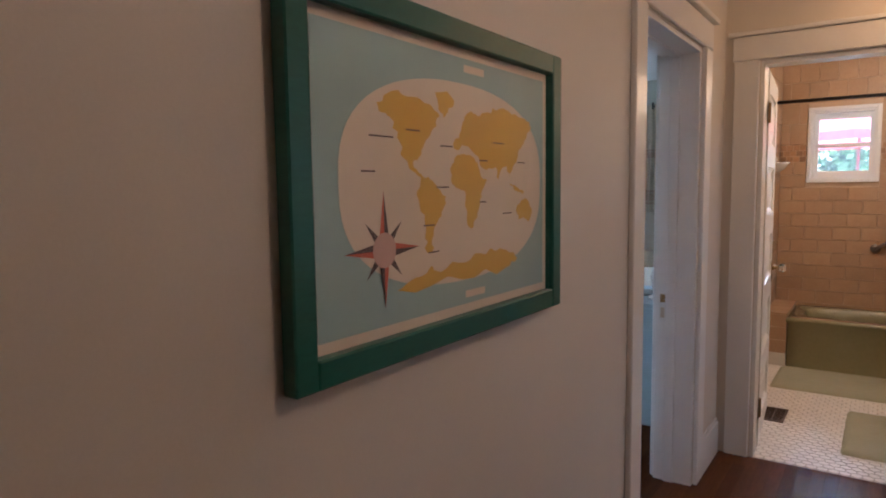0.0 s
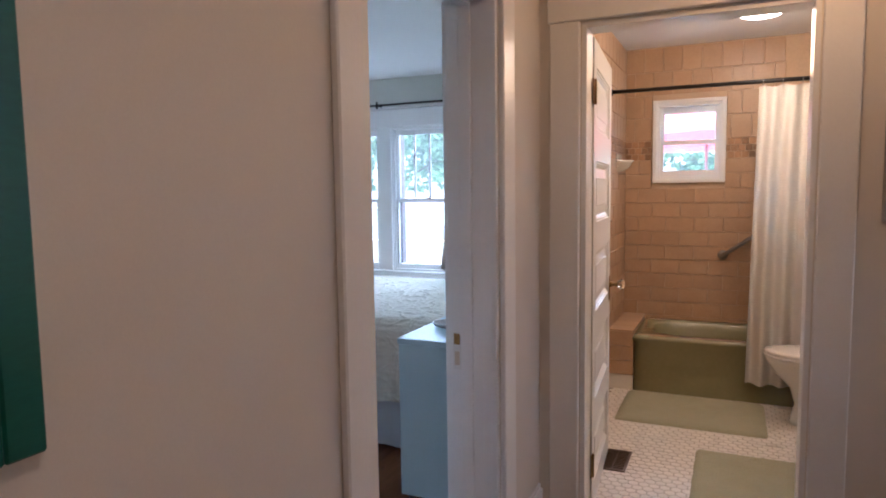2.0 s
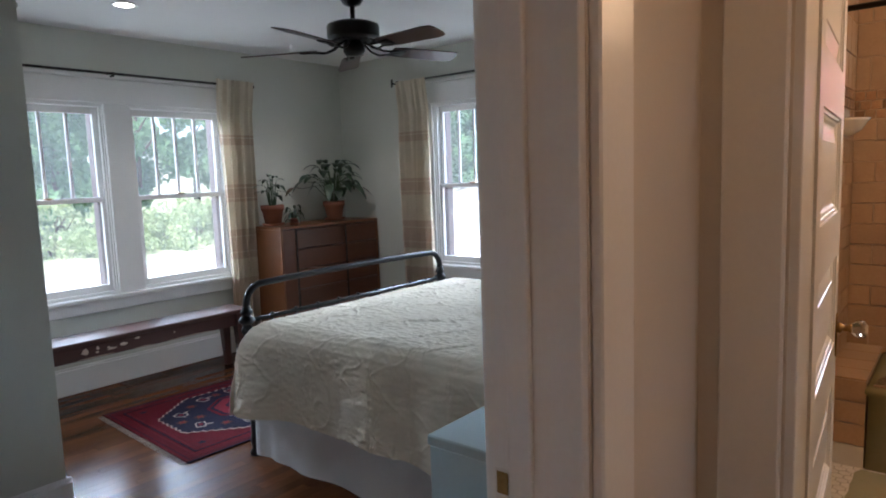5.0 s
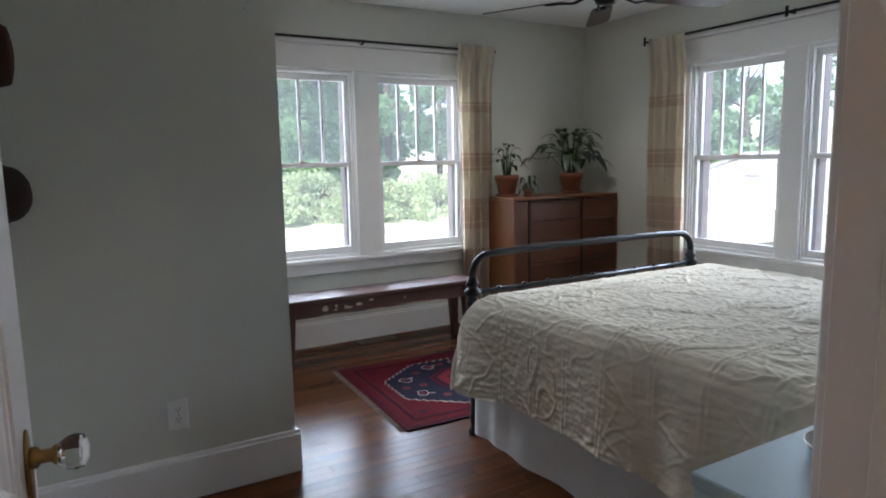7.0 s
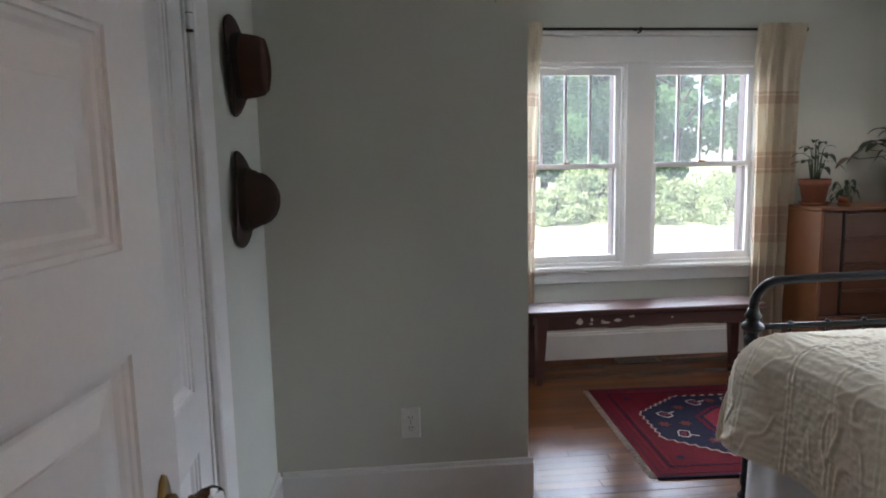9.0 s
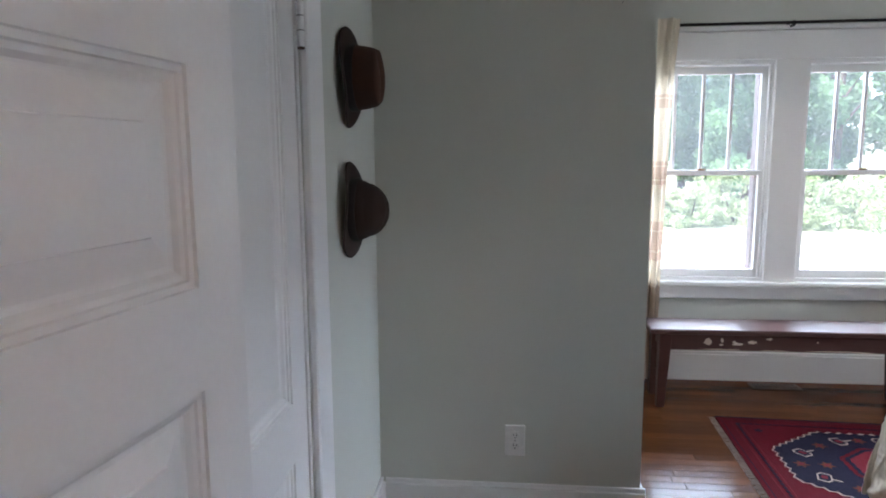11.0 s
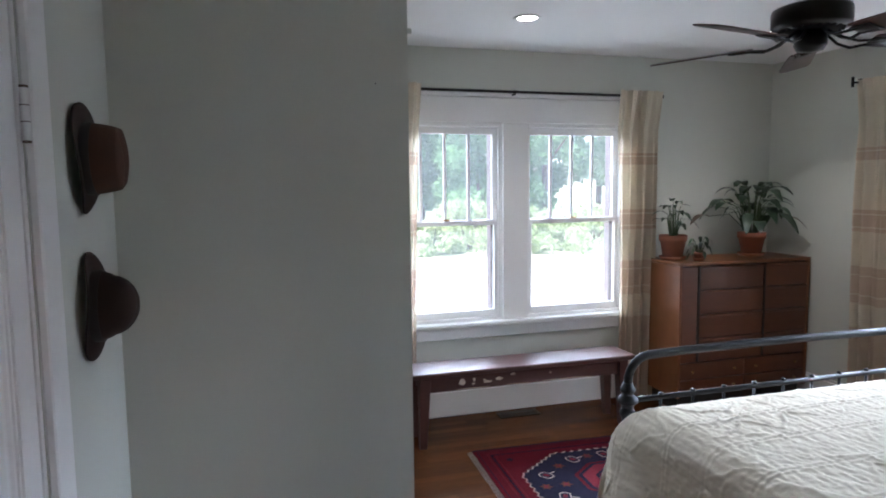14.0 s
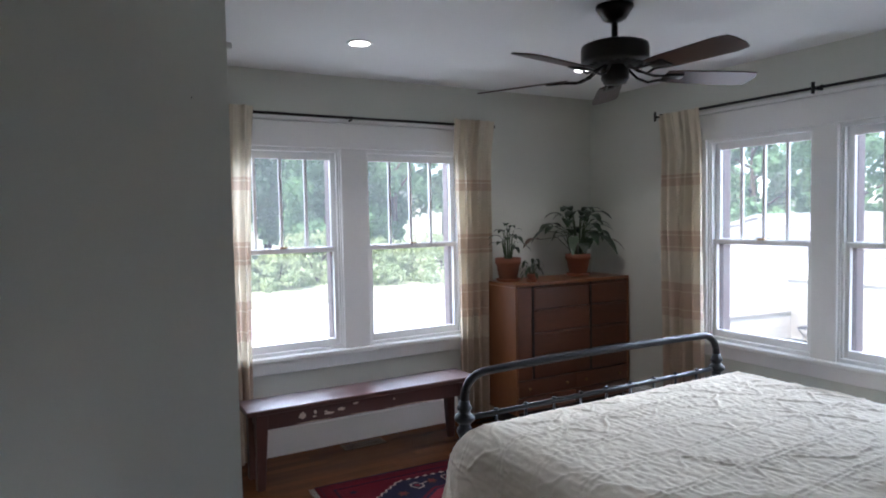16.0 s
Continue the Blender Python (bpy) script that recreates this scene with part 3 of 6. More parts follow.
def hinge(root, x, y, z, h=0.09, ball=True):
    bm = lathe(bmesh.new(), [(0, 0), (0.004, 0.001), (0.006, 0.004), (0.0075, 0.006), (0.0075, h - 0.006), (0.006, h - 0.004), (0.004, h - 0.001), (0, h)], 10, Matrix.Translation((x, y, z)))
    return part("hinge", bm, M_WHITE if not ball else M_BRASS, root, "", True)


FIVE = [(0.12, 0.36), (0.485, 0.74), (0.865, 1.12), (1.245, 1.50), (1.625, 1.88)]
leaf = door("door_1", (-0.176, -1.320, 0), 172.3, 0.785, "open white five-panel bedroom door with glass knob", FIVE)
knob_set(leaf, 0.735, 0.90, [(0.0, -1)], M_CRYSTAL)
knob_set(leaf, 0.735, 0.90, [(0.038, 1)], M_CRYSTAL)
closet = door("door_2", (-1.612, AY - 0.045, 0), 0, 0.734, "closed white two-panel closet door", [(0.22, 0.70), (0.84, 1.86)])
for z in (0.30, 1.640):
    hinge(closet, -0.006, 0.054, z, 0.112, False)
    for dz in (0.0, 0.040, 0.072, 0.106):
        part("hinge_gap", lathe(bmesh.new(), [(0, 0), (0.0082, 0.0005), (0.0082, 0.005 if dz in (0.0, 0.106) else 0.002), (0, 0.0055)], 10, Matrix.Translation((-0.006, 0.054, z + dz))), M_RUST, closet, "dark worn hinge joint", True)
knob_set(closet, 0.68, 0.92, [(0.038, 1)], M_CRYSTAL)
strike = thing("strike_plate", (-0.145, D1 - 0.018, 0.85), "worn painted brass strike plate on the door jamb", "strike plate")
part("plate", boxes((-0.016, 0.016, -0.002, 0, -0.075, 0.055), bevel=0.0008), M_PLATE, strike)
part("latch_hole", boxes((-0.006, 0.010, -0.0035, -0.0021, 0.022, 0.044)), M_SLOT, strike)
part("keeper", boxes((-0.012, 0.010, -0.0042, -0.0021, 0.012, 0.050), bevel=0.0008), M_BRASS, strike)
part("old_mortise", boxes((-0.010, 0.008, -0.0035, -0.0021, -0.060, -0.012), bevel=0.0006), M_CHIP, strike)

# ---- bed ----
PX, PY0, PY1 = -2.352, 0.474, 1.994
bed = thing("iron_bed", (PX, 1.234, 0), "black iron bed frame with curved tube footboard", "bed frame")


def post(y, parent=bed):
    part("post", lathe(bmesh.new(), [(0, 0.0), (0.026, 0.001), (0.030, 0.012), (0.026, 0.024), (0.017, 0.034), (0.017, 0.055), (0.021, 0.06), (0.021, 0.10), (0.017, 0.105), (0.017, 0.58), (0.021, 0.585), (0.0215, 0.62), (0.029, 0.636), (0.032, 0.646), (0.029, 0.656), (0.023, 0.662), (0.023, 0.676), (0.030, 0.682), (0.040, 0.690), (0.042, 0.700), (0.036, 0.710), (0.026, 0.718), (0.022, 0.726), (0.030, 0.734), (0.031, 0.744), (0.024, 0.752), (0.019, 0.770), (0, 0.771)], 20, Matrix.Translation((0, y, 0))), M_IRON, parent, "", True)


w = PY1 - PY0
for s in (-1, 1):
    post(s * w / 2)
arc = [(0, -w / 2, 0.765), (0, -w / 2 + 0.004, 0.80)]
for k in range(1, 10):
    a = math.pi / 2 * k / 9
    arc.append((0, -w / 2 + 0.004 + 0.10 * (1 - math.cos(a)), 0.785 + 0.088 * math.sin(a)))
arc += [(0, y, 0.873 + 0.008 * (1 - (2 * y / w) ** 2)) for y in (-0.5, -0.25, 0, 0.25, 0.5)]
arc += [(0, -y, z) for _, y, z in reversed(arc[:11])]
part("top_rail", tube(bmesh.new(), arc, 0.0175, 14), M_IRON, bed, "", True)
part("lower_rail", tube(bmesh.new(), [(0, -w / 2, 0.695), (0, w / 2, 0.695)], 0.011, 10), M_IRON, bed, "", True)
part("bottom_rail", tube(bmesh.new(), [(0, -w / 2, 0.30), (0, w / 2, 0.30)], 0.011, 10), M_IRON, bed, "", True)
for k in range(9):
    y = -w / 2 + w * (k + 1) / 10
    part("spindle", tube(bmesh.new(), [(0, y, 0.30), (0, y, 0.50), (0, y, 0.695)], 0.006, 8), M_IRON, bed, "", True)
    part("rivet", lathe(bmesh.new(), [(0, 0), (0.010, 0.002), (0.012, 0.008), (0, 0.014)], 8, Matrix.Translation((0, y, 0.703))), M_IRON, bed, "", True)
for s in (-1, 1):
    part("side_rail", boxes((0.02, 2.08, s * w / 2 - 0.015, s * w / 2 + 0.015, 0.22, 0.30), bevel=0.003), M_IRON, bed)
    part("head_post", tube(bmesh.new(), [(2.10, s * w / 2, 0.0), (2.10, s * w / 2, 1.05)], 0.018, 12), M_IRON, bed, "", True)
part("head_rail", tube(bmesh.new(), [(2.10, -w / 2, 1.05), (2.10, -w / 4, 1.16), (2.10, 0, 1.19), (2.10, w / 4, 1.16), (2.10, w / 2, 1.05)], 0.018, 12), M_IRON, bed, "", True)
for k in range(9):
    y = -w / 2 + w * (k + 1) / 10
    part("head_spindle", tube(bmesh.new(), [(2.10, y, 0.30), (2.10, y, 1.05 + 0.13 * (1 - (2 * y / w) ** 2))], 0.006, 8), M_IRON, bed, "", True)
mattress = thing("mattress", (PX + 1.06, 1.234, 0.30), "white mattress on the iron bed frame", "mattress")
part("body", boxes((-1.02, 1.0, -0.745, 0.745, 0.0, 0.36), bevel=0.05), M_SHEET, mattress)


def path_at(pts, s):
    """The point at the share s of the length of a broken line."""
    ls = [math.dist(a, b) for a, b in zip(pts, pts[1:])]
    d = s * sum(ls)
    for a, b, l in zip(pts, pts[1:], ls):
        if d <= l:
            return [p + (q - p) * d / l for p, q in zip(a, b)]
        d -= l
    return pts[-1]


def rounded(lo, hi, hem, top, r=0.07, flare=0.02):
    arc = [(lo - flare, hem), (lo - flare * 0.3, (hem + top) / 2)]
    arc += [(lo + r - r * math.cos(a), top - r + r * math.sin(a)) for a in (0, 0.39, 0.79, 1.18, 1.57)]
    mid = [((lo + hi) / 2, top + 0.012)]
    back = [(lo + hi - x, z) for x, z in reversed(arc)]
    return arc + mid + back


ACROSS = rounded(PY0 - 0.055, PY1 + 0.055, 0.275, 0.712, r=0.10)
ALONG = rounded(PX + 0.035, PX + 2.9, 0.30, 0.715, r=0.15, flare=0.0)[:8] + [(PX + 2.06, 0.712)]


def ridge(x, y):
    """Relief of the woven cover: double corded seams, stitched zigzags between them and fine shirring."""
    bend = noise.noise(Vector((x * 2.4, y * 2.4, 0)))
    p = (x + 0.012 * bend) / 0.205
    k = math.floor(p)
    f = (p - k) * 0.205
    cord = math.exp(-((f - 0.014) / 0.0055) ** 2) + math.exp(-((f - 0.036) / 0.0055) ** 2)
    wob = noise.noise(Vector((k * 3.7, y * 3.0, 2.2)))
    tri = abs(((y / 0.27 + 0.37 * k + 0.75 * wob) % 1.0) * 2 - 1) - 0.5 + 0.35 * noise.noise(Vector((x * 11, y * 11, 6.1)))
    zig = math.exp(-((f - 0.118 - 0.13 * tri) / 0.0085) ** 2) * min(1.0, max(0.0, 0.45 + 2.0 * noise.noise(Vector((x * 5, y * 5, 5.5)))))
    leaf = max(0.0, 1 - 8 * abs(noise.noise(Vector((x * 9 + 2 * bend, y * 6.0, 7.7))))) * max(0.0, noise.noise(Vector((x * 4, y * 4, 8.8))) + 0.15)
    shir = noise.noise(Vector((x * 22 + 3 * bend, y * 64, 1.3))) + 0.6 * noise.noise(Vector((x * 70, y * 95, 4.3)))
    slack = noise.noise(Vector((x * 3.1, y * 3.1, 9.3)))
    return 0.0032 * cord * (0.75 + 0.5 * wob) + 0.0052 * zig + 0.0100 * leaf + 0.0028 * shir + 0.003 * slack


def cover_at(u, v):
    x, za = path_at(ALONG, u)
    y, zb = path_at(ACROSS, v)
    q = v * 2.4
    h = ridge(u * 2.4, q)
    z = min(za, zb)
    side = 1 if v < 0.5 else -1
    drop = max(0.0, min(1.0, (0.68 - zb) / 0.1))
    foot = max(0.0, min(1.0, (0.68 - za) / 0.1))
    wave = 0.016 * math.sin(u * 31 + 2.2 * math.sin(u * 9)) * drop * (0.705 - zb) / 0.4
    hemw = 0.016 * noise.noise(Vector((u * 7, v * 3, 0))) * drop
    corner = drop * max(0.0, 1 - (x - PX) / 0.30)
    return Vector((x - h * foot - 0.085 * corner * min(1.0, (0.705 - zb) / 0.25), y - side * (h * drop + wave + 0.02 * corner), z + h * (1 - drop) * (1 - foot) + hemw - 0.055 * corner * (1 if zb < 0.5 else 0.4) * drop * (1 - foot * 0)))


cover = part("coverlet", sheet(bmesh.new(), 500, 430, cover_at), M_COVER, None, "", True)
tagged(cover, "crinkled cream cotton coverlet draped over the bed", "coverlet")
skirt = part("bed_skirt", sheet(bmesh.new(), 160, 6, lambda u, v: Vector((PX + 0.05 + 2.0 * u, PY0 - 0.018 - 0.006 * math.sin(u * 60 + 3 * math.sin(u * 11)) * (1 - v) - 0.012 * (1 - v), 0.025 + 0.36 * v + 0.006 * math.sin(u * 25) * (1 - v)))), M_SKIRT, None, "", True)
tagged(skirt, "plain white cotton bed skirt under the coverlet", "bed skirt")

# ---- bench ----
bench = thing("bench", (-3.852, 0.662, 0), "dark stained wooden bench with chipped paint", "bench")
part("seat", boxes((-0.137, 0.137, -0.740, 0.740, 0.425, 0.455), bevel=0.006), M_BENCH, bench)
apron = part("apron", boxes((0.092, 0.113, -0.655, 0.655, 0.335, 0.424), bevel=0.002), M_BENCH, bench)
part("back_apron", boxes((-0.113, -0.092, -0.655, 0.655, 0.335, 0.424), bevel=0.002), M_BENCH, bench)
for y in (-0.655, 0.655):
    part("end_apron", boxes((-0.091, 0.091, y - 0.012, y + 0.012, 0.335, 0.424), bevel=0.002), M_BENCH, bench)
    for x in (-0.098, 0.098):
        bm = box(bmesh.new(), x - 0.034, x + 0.034, y - 0.034, y + 0.034, 0.0, 0.424, 0.003)
        for vtx in bm.verts:
            if vtx.co.z < 0.2:
                vtx.co.x = x + (vtx.co.x - x) * 0.62
                vtx.co.y = y * 1.02 + (vtx.co.y - y) * 0.62
        part("leg", bm, M_BENCH, bench)
rnd = random.Random(4)
for cy, sy, cz, sz in ((-0.425, 0.0272, 0.385, 0.0224), (-0.35, 0.0096, 0.392, 0.0144), (-0.355, 0.0144, 0.368, 0.0064), (-0.265, 0.036, 0.372, 0.0096), (-0.285, 0.0112, 0.384, 0.008), (-0.19, 0.024, 0.384, 0.0112), (-0.1, 0.0192, 0.404, 0.008), (-0.36, 0.12, 0.341, 0.0032), (-0.07, 0.08, 0.34, 0.0024), (0.25, 0.176, 0.341, 0.0032), (0.4, 0.064, 0.338, 0.0024), (0.15, 0.008, 0.39, 0.0048)):
    ring = [(cy + sy * math.cos(a) * rnd.uniform(0.55, 1.1), cz + sz * math.sin(a) * rnd.uniform(0.55, 1.1)) for a in (k * math.pi / 7 for k in range(14))]
    bm = moved(prism(bmesh.new(), ring, 0, 0.0006), Matrix(((0, 0, 1, 0.1132), (1, 0, 0, 0), (0, 1, 0, 0), (0, 0, 0, 1))))
    part("paint_chip", bm, M_CHIP, apron, "pale chip in the stain")

# ---- dresser ----
DX0, DX1, DY0, DY1, DT = -4.19, -3.79, 1.772, 2.85, 1.02
dresser = thing("dresser", ((DX0 + DX1) / 2, (DY0 + DY1) / 2, 0), "walnut mid-century chest of drawers in the corner", "dresser")
hx, hy = (DX1 - DX0) / 2, (DY1 - DY0) / 2
part("top", boxes((-hx, hx, -hy, hy, DT - 0.022, DT), bevel=0.003), M_WOOD_SIDE, dresser)
for y0, y1 in ((-hy, -hy + 0.02), (hy - 0.02, hy)):
    part("side", boxes((-hx, hx, y0, y1, 0.10, DT - 0.023), bevel=0.002), M_WOOD_SIDE, dresser, "orange walnut side panel")
part("carcass", boxes((-hx + 0.01, hx - 0.03, -hy + 0.021, hy - 0.021, 0.11, DT - 0.024)), M_GAP, dresser)
part("plinth", boxes((-hx + 0.03, hx - 0.04, -hy + 0.03, hy - 0.03, 0.0, 0.10)), M_GAP, dresser, "dark recessed plinth")


def drawer(y0, y1, z0, z1, knobs=False, lip=True):
    d = part("drawer", boxes((hx - 0.029, hx - 0.004, y0, y1, z0, z1), bevel=0.003), M_WOOD, dresser)
    if lip:
        part("lip", boxes((hx - 0.0035, hx + 0.007, y0 + 0.004, y1 - 0.004, z1 - 0.016, z1 - 0.004), bevel=0.003), M_WOOD, d)
    for ky in knobs or ():
        part("knob", lathe(bmesh.new(), [(0, 0), (0.004, 0.001), (0.004, 0.010), (0.009, 0.013), (0.009, 0.018), (0, 0.021)], 12, Matrix.Translation((hx - 0.004, ky, (z0 + z1) / 2)) @ pose(0, 0, 0, 0, 90)), M_BRASS, d, "small brass knob", True)


c = [-hy + 0.022, -hy + 0.145, -hy + 0.165, -hy + 0.68, -hy + 0.70, hy - 0.022]
zs = [0.34, 0.50, 0.665, 0.83, DT - 0.028]
part("stile", boxes((hx - 0.029, hx - 0.004, c[0], c[1], 0.34, DT - 0.028), bevel=0.003), M_WOOD, dresser)
for z0, z1 in zip(zs, zs[1:]):
    drawer(c[2], c[3], z0 + 0.003, z1 - 0.003)
    drawer(c[4], c[5], z0 + 0.003, z1 - 0.003)
for y in (c[1] + 0.010, c[3] + 0.010):
    part("divider", boxes((hx - 0.024, hx + 0.001, y - 0.008, y + 0.008, 0.34, DT - 0.028), bevel=0.002), M_GAP, dresser, "dark vertical strip beside the drawers")
for z0, z1 in ((0.115, 0.215), (0.222, 0.333)):
    drawer(c[0], 0.002, z0, z1, (c[0] + 0.09, -0.09), False)
    drawer(0.008, c[5], z0, z1, (0.09, c[5] - 0.09), False)


# ---- plants ----
def leaf_blade(bm, base, tip, width, bend, n=6, up=Vector((0, 0, 1))):
    """A pointed leaf that droops along its length and is folded a little at its rib."""
    d = tip - base
    side = d.cross(up)
    side = side.normalized() if side.length > 1e-4 else Vector((1, 0, 0))
    nrm = side.cross(d).normalized()
    rows = []
    for k in range(n + 1):
        s = k / n
        p = base + d * s + up * (bend * 4 * s * (1 - s)) - up * (0.25 * bend * s * s)
        wd = width * (math.sin(math.pi * min(s * 0.93 + 0.04, 1)) ** 0.8) * (1 - 0.25 * s)
        rows.append([bm.verts.new(p + side * wd + nrm * 0.18 * wd), bm.verts.new(p), bm.verts.new(p - side * wd + nrm * 0.18 * wd)])
    for a, b in zip(rows, rows[1:]):
        bm.faces.new((a[0], a[1], b[1], b[0]))
        bm.faces.new((a[1], a[2], b[2], b[1]))


def pot(root, r, h):
    part("pot", lathe(bmesh.new(), [(0, 0.012), (r * 0.70, 0.012), (r * 0.93, h * 0.74), (r * 1.02, h * 0.75), (r * 1.04, h), (r * 0.94, h), (r * 0.90, h * 0.9), (0, h * 0.9)], 28), M_TERRA, root, "terracotta flower pot", True)
    part("saucer", lathe(bmesh.new(), [(0, 0), (r * 0.88, 0), (r * 1.0, 0.022), (r * 0.95, 0.022), (r * 0.84, 0.010), (0, 0.010)], 28), M_TERRA, root, "", True)
    part("soil", lathe(bmesh.new(), [(r * 0.89, h * 0.88), (r * 0.5, h * 0.915), (0, h * 0.91)], 20), M_SOIL, root, "", True)


def plant(name, at, r, h, n, reach, rise, length, width, label, seed, russet=0, side=1.0, free=(-9, 9)):
    """side: how much further the leaves reach to the south; free: the walls to the west and north."""
    root = thing(name, at, label, "potted plant")
    pot(root, r, h)
    rd = random.Random(seed)
    for k in range(n):
        a = k * 2.399 + rd.uniform(-0.3, 0.3)
        q = (k + 0.5) / n
        out = reach * (0.25 + 0.75 * q) * rd.uniform(0.8, 1.1)
        top = h + rise * (1.05 - 0.75 * q) * rd.uniform(0.85, 1.1)
        p0 = Vector((0.25 * r * math.cos(a), 0.25 * r * math.sin(a), h * 0.9))
        p2 = Vector((out * math.cos(a), out * math.sin(a), top))
        stretch = 1 + (side - 1) * max(0.0, -math.sin(a))
        p2.x, p2.y = max(p2.x * stretch, free[0] * 0.72), min(p2.y * stretch, free[1] * 0.72)
        p1 = (p0 + p2) / 2 + Vector((0, 0, 0.10 * rise + 0.05))
        stem = part("stem", tube(bmesh.new(), [p0, p0.lerp(p1, 0.6), p1, p2], [0.004, 0.0035, 0.003, 0.002], 6), M_STEM, root, "", True)
        bm = bmesh.new()
        l = length * rd.uniform(0.75, 1.15)
        tip = p2 + Vector((math.cos(a) * l * 0.8, math.sin(a) * l * 0.8, -l * (-0.05 + 0.60 * q * rd.uniform(0.4, 1.3))))
        tip.x, tip.y = max(tip.x, free[0] + 0.02 * (k % 3)), min(tip.y, free[1] - 0.02 * (k % 3))
        leaf_blade(bm, p2, tip, width * rd.uniform(0.8, 1.15), l * 0.16)
        part("leaf", bm, M_LEAF2 if k in range(n - 4, n - 4 + russet) else M_LEAF, stem, "", True)
    return root


plant("peace_lily", (-4.03, 2.55, DT), 0.095, 0.17, 40, 0.22, 0.33, 0.20, 0.046, "leafy dark green houseplant in terracotta pot on dresser", 3, 2, 1.6, (-0.18, 0.28))
plant("potted_vine", (-4.03, 1.885, DT), 0.092, 0.17, 15, 0.10, 0.24, 0.11, 0.026, "small upright plant in terracotta pot on dresser", 8)
vine = thing("trailing_plant", (-3.88, 1.985, DT), "small trailing succulent beside the terracotta pot", "potted plant")
pot(vine, 0.04, 0.06)
rd = random.Random(5)
for k in range(16):
    a, q = k * 2.4, k / 16
    p0 = Vector((0.015 * math.cos(a), 0.015 * math.sin(a), 0.055))
    p2 = Vector((0.06 * math.cos(a), 0.06 * math.sin(a), 0.05 + 0.12 * (1 - q)))
    st = part("stem", tube(bmesh.new(), [p0, (p0 + p2) / 2 + Vector((0, 0, 0.03)), p2], 0.002, 6), M_STEM, vine, "", True)
    bm = bmesh.new()
    leaf_blade(bm, p2, p2 + Vector((math.cos(a) * 0.03, math.sin(a) * 0.03, -0.05)), 0.014, 0.01)
    part("leaf", bm, M_LEAF, st, "", True)

# ---- curtains and rods ----
BANDS = [(2.180, 1.76, 0), (1.76, 1.742, 1), (1.742, 1.734, 0), (1.734, 1.68, 1), (1.68, 1.37, 0), (1.37, 1.345, 1), (1.345, 1.337, 0), (1.337, 1.262, 1), (1.262, 1.254, 0), (1.254, 1.23, 1), (1.23, 1.01, 0), (1.01, 0.955, 1), (0.955, 0.948, 0), (0.948, 0.83, 1), (0.83, 0.822, 0), (0.822, 0.77, 1), (0.77, 0.61, 0), (0.61, 0.02, 1)]


def curtain(name, axis, face, d, lo, hi, seed, squeeze=0.0):
    """A gathered panel on a wall across axis; face: where the cloth hangs; d points into the room."""
    root = thing(name, (face, (lo + hi) / 2, 0) if axis == "x" else ((lo + hi) / 2, face, 0), "striped cream and tan linen curtain on black rod", "curtain", "bedroom curtains")
    rd = random.Random(seed)
    ph = [rd.uniform(0, 6.28) for _ in range(4)]
    wid = hi - lo

    def at(u, z):
        fall = (2.185 - z) / 2.16
        w2 = wid * (1 - 0.12 * math.sin(min(fall * 2.2, 1.57)) * squeeze)
        a = (u - 0.5) * w2 + 0.012 * math.sin(u * 9 + ph[1] + fall * 2)
        o = (0.012 + 0.020 * min(1, fall * 3)) * math.sin(u * 2 * math.pi * 5 + ph[0] + 0.8 * math.sin(fall * 2.5 + ph[2])) + 0.010 * math.sin(u * 17 + ph[3]) + 0.006 * math.sin(u * 61 + fall * 5) + 0.046 * max(0.0, 1 - fall * 8)
        return Vector((d * o, a, z)) if axis == "x" else Vector((a, d * o, z))

    for z1, z0, tan in BANDS:
        part("band" if tan else "cloth", sheet(bmesh.new(), 90, max(2, int((z1 - z0) / 0.05)), lambda u, v: at(u, z1 + (z0 - z1) * v)), M_CURTB if tan else M_CURT, root, "woven tan stripe" if tan else "", True)
    return root


curtain("curtain", "x", W + 0.085, 1, 1.500, 1.825, 1, 1.0)
curtain("curtain", "x", W + 0.085, 1, -0.25, 0.100, 2, 1.6)
curtain("curtain", "y", N - 0.085, -1, -3.392, -3.050, 3, 0.5)
curtain("curtain", "y", N - 0.085, -1, -1.48, -1.14, 4, 0.4)


def rod(name, axis, off, lo, hi, mids, RZ):
    at = (off, (lo + hi) / 2, RZ) if axis == "x" else ((lo + hi) / 2, off, RZ)
    root = thing(name, at, "thin black metal curtain rod above the windows", "curtain rod")
    turn = pose(0, 0, 0, 0, 0, 0 if axis == "x" else -90)
    h = (hi - lo) / 2
    part("rod", moved(tube(bmesh.new(), [(0, -h, 0), (0, h, 0)], 0.0085, 10), turn), M_RODM, root, "", True)
    for s in (-1, 1):
        part("finial", lathe(bmesh.new(), [(0, -0.017), (0.010, -0.013), (0.016, 0), (0.010, 0.013), (0, 0.017)], 14, turn @ Matrix.Translation((0, s * (h + 0.012), 0))), M_RODM, root, "", True)
    for y in mids:
        yy = y - (lo + hi) / 2
        part("bracket", moved(boxes((-0.083, 0.004, yy - 0.006, yy + 0.006, -0.020, -0.009), (-0.085, -0.080, yy - 0.010, yy + 0.010, -0.045, 0.02), (-0.006, 0.006, yy - 0.006, yy + 0.006, -0.02, 0.012), bevel=0.001), turn if axis == "x" else turn @ Matrix.Diagonal((-1, 1, 1, 1))), M_RODM, root)


rod("curtain_rod", "x", W + 0.085, -0.33, 1.838, (-0.28, 0.742, 1.81), 2.150)
rod("curtain_rod", "y", N - 0.085, -3.405, -1.12, (-3.395, -2.285, -1.17), 2.178)

